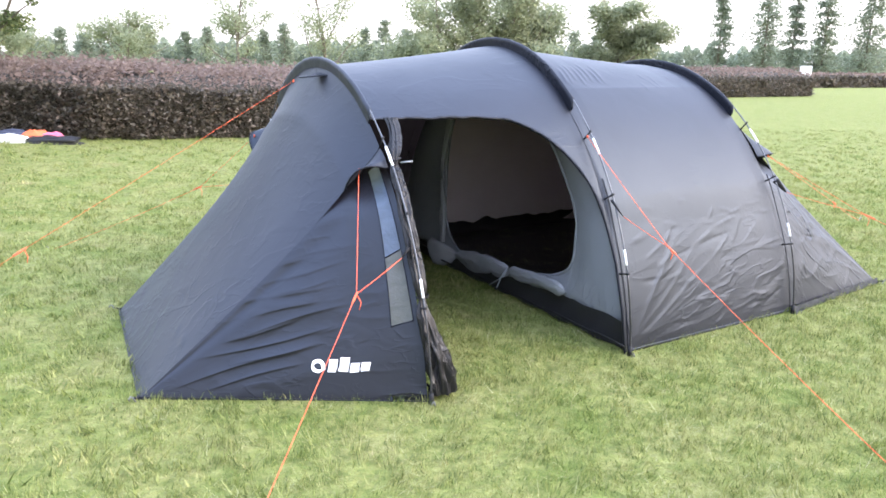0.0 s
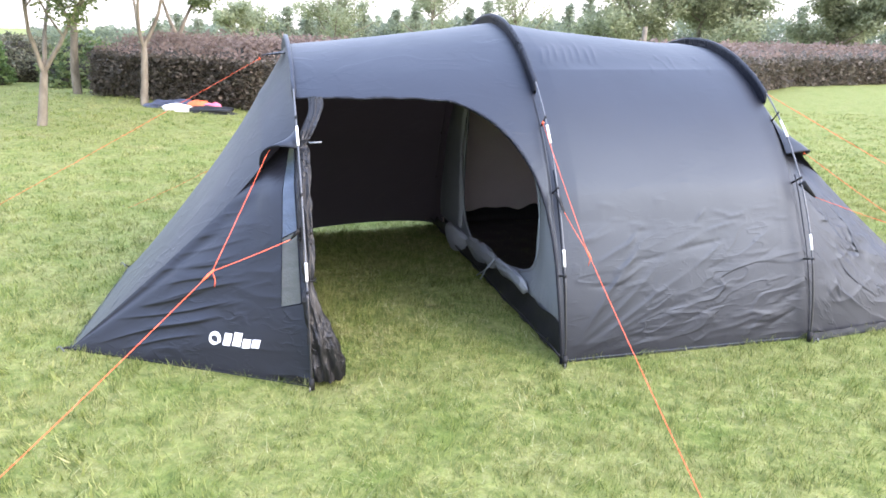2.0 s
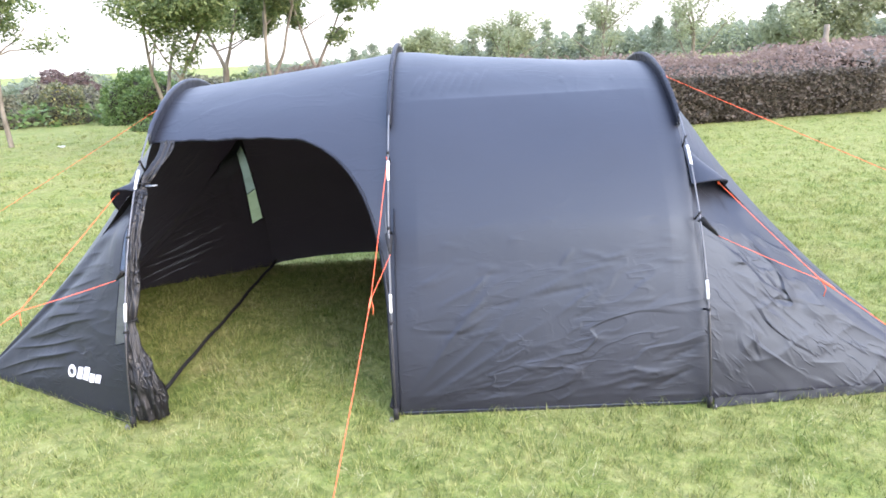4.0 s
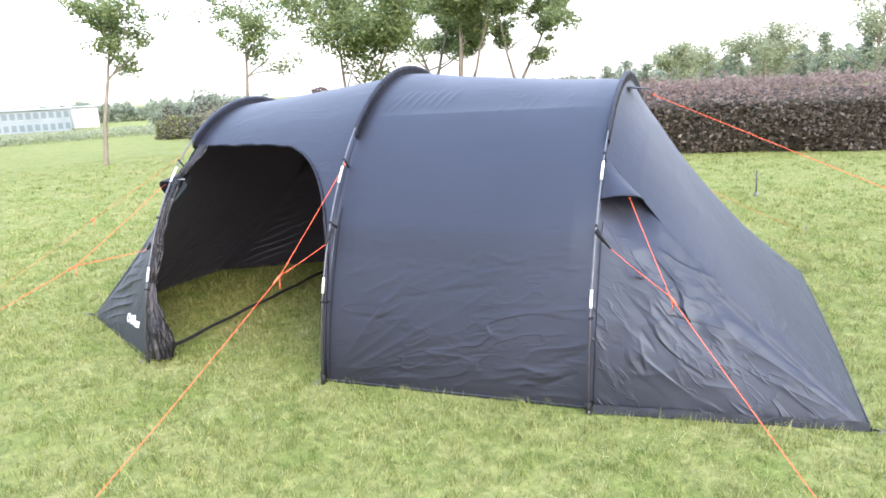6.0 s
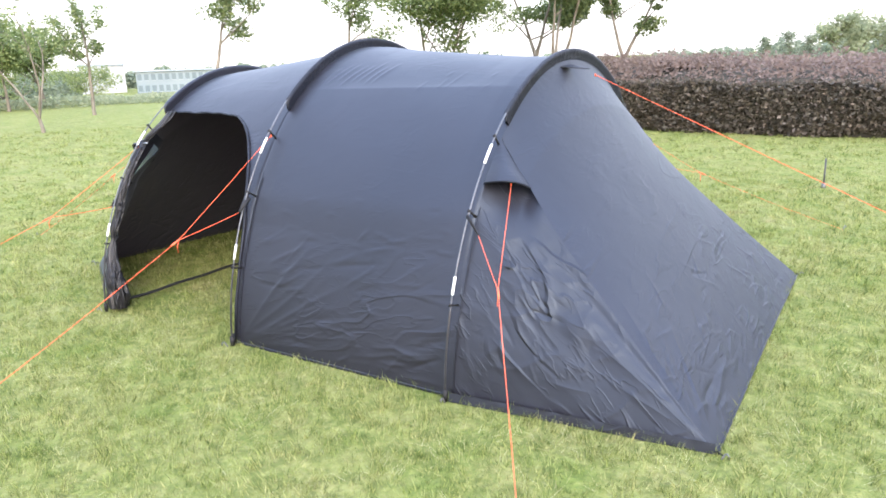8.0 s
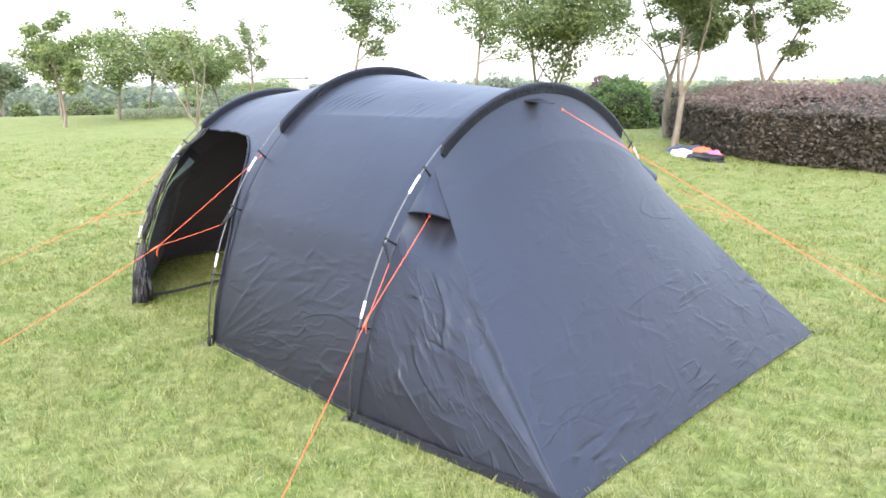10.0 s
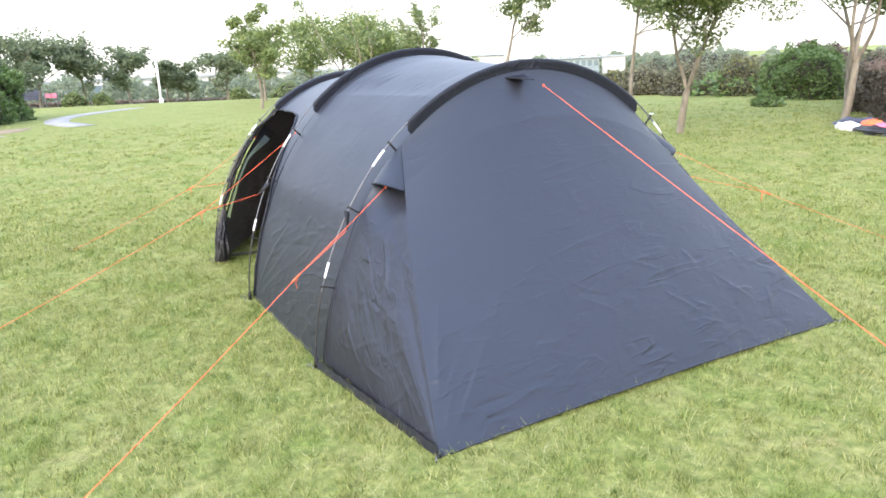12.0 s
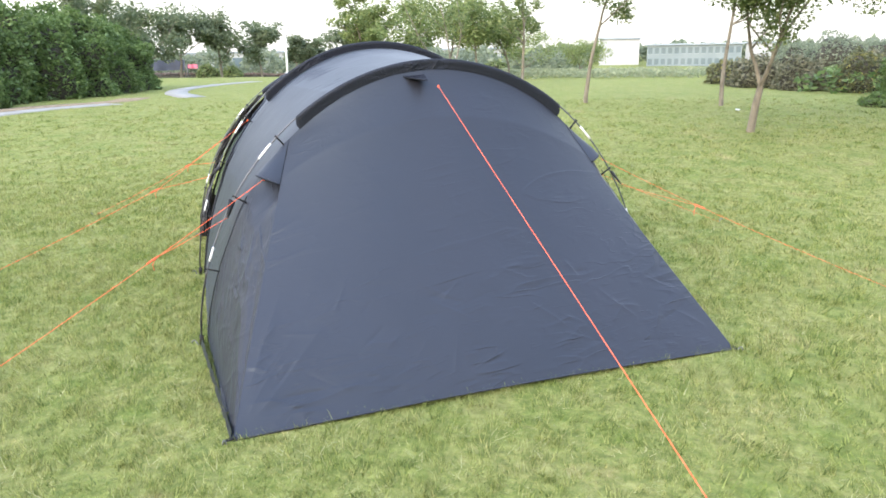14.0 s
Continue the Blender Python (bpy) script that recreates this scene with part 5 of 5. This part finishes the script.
x, y = bearing((2.13, 0.93), -6.4, 27)
tagged(part("marker_post", *tube([(x, y, 0), (x, y, 1.2), (x, y, 1.85)], [0.09, 0.085, 0.08], 8), BARK), "pale wooden post behind the hedge", "post")
z = ground_z(-0.63, 9.9)
stake = tagged(empty("ground_stake", Matrix.Translation((-0.63, 9.9, z))), "thin dark metal stake standing in the lawn", "stake")
part("rod", *tube([(0, 0, -0.1), (0, 0, 0.31)], 0.009, 6), POLE, stake)
part("base", *tube([(0, 0, -0.02), (0, 0, 0.05)], [0.03, 0.018], 8), STEEL, stake)
x, y = bearing(E_SOUTH, 22.4, 44)
tagged(part("sign_board", *join(box(x - 0.3, x + 0.3, y - 0.02, y + 0.02, 0.9, 1.5), tube([(x, y + 0.03, -0.1), (x, y + 0.03, 1.3)], 0.04, 6)), WHITE, smooth=False), "small blank white board on a post far off", "sign")


# ---- heap of packed bags by the hedge ----
def sack(x, y, rx, ry, high, mat, seed, label, turn=0.0):
    rows = []
    z0 = ground_z(x, y)
    for i in range(13):
        a = -0.25 + (math.pi * 0.5 + 0.25) * i / 12
        row = []
        for j in range(28):
            b = 2 * math.pi * j / 28
            q = Vector((math.copysign(abs(math.cos(b)) ** 0.7, math.cos(b)) * math.cos(a) ** 0.6, math.copysign(abs(math.sin(b)) ** 0.7, math.sin(b)) * math.cos(a) ** 0.6, math.sin(a)))
            k = 1 + 0.28 * noise.noise(q * 2.1 + Vector((seed, 0, 0))) + 0.12 * noise.noise(q * 5 + Vector((0, seed, 0)))
            px, py = q.x * rx * k, q.y * ry * k
            row.append((x + px * math.cos(turn) - py * math.sin(turn), y + px * math.sin(turn) + py * math.cos(turn), z0 + max(-0.03, q.z * high * k)))
        rows.append(row)
    return tagged(part("bag", *grid(rows, True), mat), label, "bag", "heap of bags")


rows = []
for i in range(9):
    rows.append([Vector((-10.5 + 0.015 * (j - 4) + 0.01 * noise.noise(Vector((i, j, 2))), 8.25 + 0.010 * (i - 4), ground_z(-10.5, 8.25) + 0.035 + 0.030 * noise.noise(Vector((i * 0.6, j * 0.6, 0))))) for j in range(9)])
tagged(part("paper", *grid(rows), BAG_WHITE), "crumpled white scrap of paper lying on the lawn", "paper")
sack(-7.38, 11.12, 0.50, 0.28, 0.13, BAG_BLUE, 1, "navy cloth bag lying flat on the lawn", 0.1)
sack(-7.08, 10.78, 0.28, 0.16, 0.10, BAG_WHITE, 2, "crumpled white bag lying on the lawn", -0.1)
sack(-6.85, 11.05, 0.19, 0.15, 0.16, BAG_ORANGE, 3, "bright orange bag in a heap", 0.0)
sack(-6.60, 11.12, 0.18, 0.14, 0.13, BAG_PINK, 4, "pinkish red bag in a heap", 0.2)
sack(-6.45, 10.88, 0.40, 0.20, 0.10, SHEET, 5, "black folded sheet lying on the lawn", 0.15)


# ---- buildings far to the west ----
def block(name, eye, az0, az1, d, z0, z1, deep, wall, label, bays=0, storeys=1, roof=True):
    a, b = Vector((*bearing(eye, az0, d), 0)), Vector((*bearing(eye, az1, d), 0))
    along = b - a
    long = along.length
    ang = math.atan2(along.y, along.x)
    top = empty(name, Matrix.Translation((a.x, a.y, z0)) @ pose(0, 0, 0, 0, 0, math.degrees(ang)))
    h = z1 - z0
    part("wall", *box(0, long, 0, deep, 0, h), wall, top, smooth=False)
    if roof:
        part("roof", *box(-0.3, long + 0.3, -0.3, deep + 0.3, h, h + 0.22), ROOF, top, smooth=False)
    for s in range(storeys):
        for i in range(bays):
            w = long / bays
            zz = h * (s + 0.25) / storeys
            win = part("window", *box(i * w + 0.18 * w, i * w + 0.82 * w, -0.06, 0.02, zz, zz + h * 0.55 / storeys), GLASS, top, smooth=False)
            part("sill", *box(i * w + 0.15 * w, i * w + 0.85 * w, -0.10, 0.0, zz - 0.08, zz), ROOF, win, smooth=False)
    return tagged(top, label, "building", "far buildings")


block("office_building", E_EAST, -90.4, -83.9, 122, -2.2, 1.15, 10, TEAL, "long pale blue-green glass-fronted office building", 14, 2)
block("white_building", E_EAST, -93.9, -91.0, 132, -2.2, 2.3, 10, PALE, "plain pale block behind the park")
block("white_building", E_EAST, -83.7, -82.0, 132, -2.2, 1.2, 10, PALE, "pale building with a grey roof behind the park")
block("long_hall", E_EAST, -114.0, -100.5, 112, -2.2, 1.1, 12, PALE, "long low white hall with a grey roof", 16, 1)
block("long_hall", E_EAST, -131.0, -115.0, 118, -2.2, 1.2, 12, PALE, "long low white hall with a grey roof", 12, 1)

for az, half, z0, z1, mat, label in ((-126.0, 1.7, 0.1, 0.9, BAG_BLUE, "dark blue cloth banner hung between posts far off"), (-123.9, 0.4, 0.3, 0.6, BAG_PINK, "reddish cloth banner hung between posts far off")):
    x, y = bearing(E_EAST, az, 62)
    g = ground_z(x, y)
    banner = tagged(empty("banner", Matrix.Translation((x, y, g)) @ pose(0, 0, 0, 0, 0, -az)), label, "banner", "banners")
    part("cloth", *grid([[Vector((half * (i / 6 - 1), 0.05 * math.sin(i), z0 + 0.6 + (z1 - z0) * j)) for i in range(13)] for j in (0, 1)]), mat, banner)
    for s in (-1, 1):
        part("post", *tube([(half * s, 0, -0.05), (half * s, 0, z1 + 0.65)], 0.04, 6), POLE_GREY, banner)

# ---- grass blades on the lawn round the tent ----


def blades(name, count, x0, x1, y0, y1, keep, high, wide, seed, label, mat=None, flop=1.0, spread=0.020):
    r = np.random.default_rng(seed)
    # blades grow in clumps that share a height and a lean
    m = count // 11
    c = np.stack([r.uniform(x0, x1, m), r.uniform(y0, y1, m)], axis=1)
    c = c[keep(c, r)]
    m = len(c)
    pick = r.integers(0, m, m * 11)
    p = c[pick] + r.normal(size=(m * 11, 2)) * spread
    n = len(p)
    zg = np.where((p[:, 0] > -1.5), 0.0, 0.19 * np.clip((-1.5 - p[:, 0]) / 7.5, 0, 1) ** 2 * (3 - 2 * np.clip((-1.5 - p[:, 0]) / 7.5, 0, 1)))
    a = r.uniform(0, 2 * math.pi, n)
    h = high * r.uniform(0.5, 1.2, n) * r.uniform(0.55, 1.3, m)[pick]
    w = wide * r.uniform(0.7, 1.3, n) * 0.5
    lean = r.uniform(0.2, 1.2, n) * h * flop
    b = r.uniform(0, 2 * math.pi, m)[pick] + r.normal(size=n) * 0.7
    base = np.column_stack([p, zg - 0.004])
    side = np.column_stack([np.cos(a) * w, np.sin(a) * w, np.zeros(n)])
    tip = base + np.column_stack([np.cos(b) * lean, np.sin(b) * lean, h])
    v = np.stack([base - side, base + side, tip], axis=1)
    return tagged(flat_part(name, v, 3, mat or BLADE), label, "grass", kind="stuff")


def near_tent(p, r):
    d = np.hypot(p[:, 0] - 1.9, p[:, 1] - 4.1)
    return r.uniform(0, 1, len(p)) < np.clip(1.25 - d / 6.0, 0.0, 1)


def mid_lawn(p, r):
    d = np.hypot(p[:, 0] - 1.9, p[:, 1] - 4.1)
    return (r.uniform(0, 1, len(p)) < np.clip(1.35 - d / 15.0, 0.0, 1)) & (d > 3.0)


blades("grass", 1300000, -5.6, 9.4, -3.4, 11.6, near_tent, 0.041, 0.0040, 1, "short mown grass blades in green tufts", None, 0.75)
blades("grass", 460000, -14, 13, -8, 18, mid_lawn, 0.042, 0.010, 2, "short mown grass further out on the lawn", None, 1.0, 0.035)
blades("dry_grass", 100000, -5.6, 9.4, -3.4, 11.6, near_tent, 0.034, 0.0030, 3, "dry straw-coloured blades among the grass", STRAW, 2.2, 0.045)
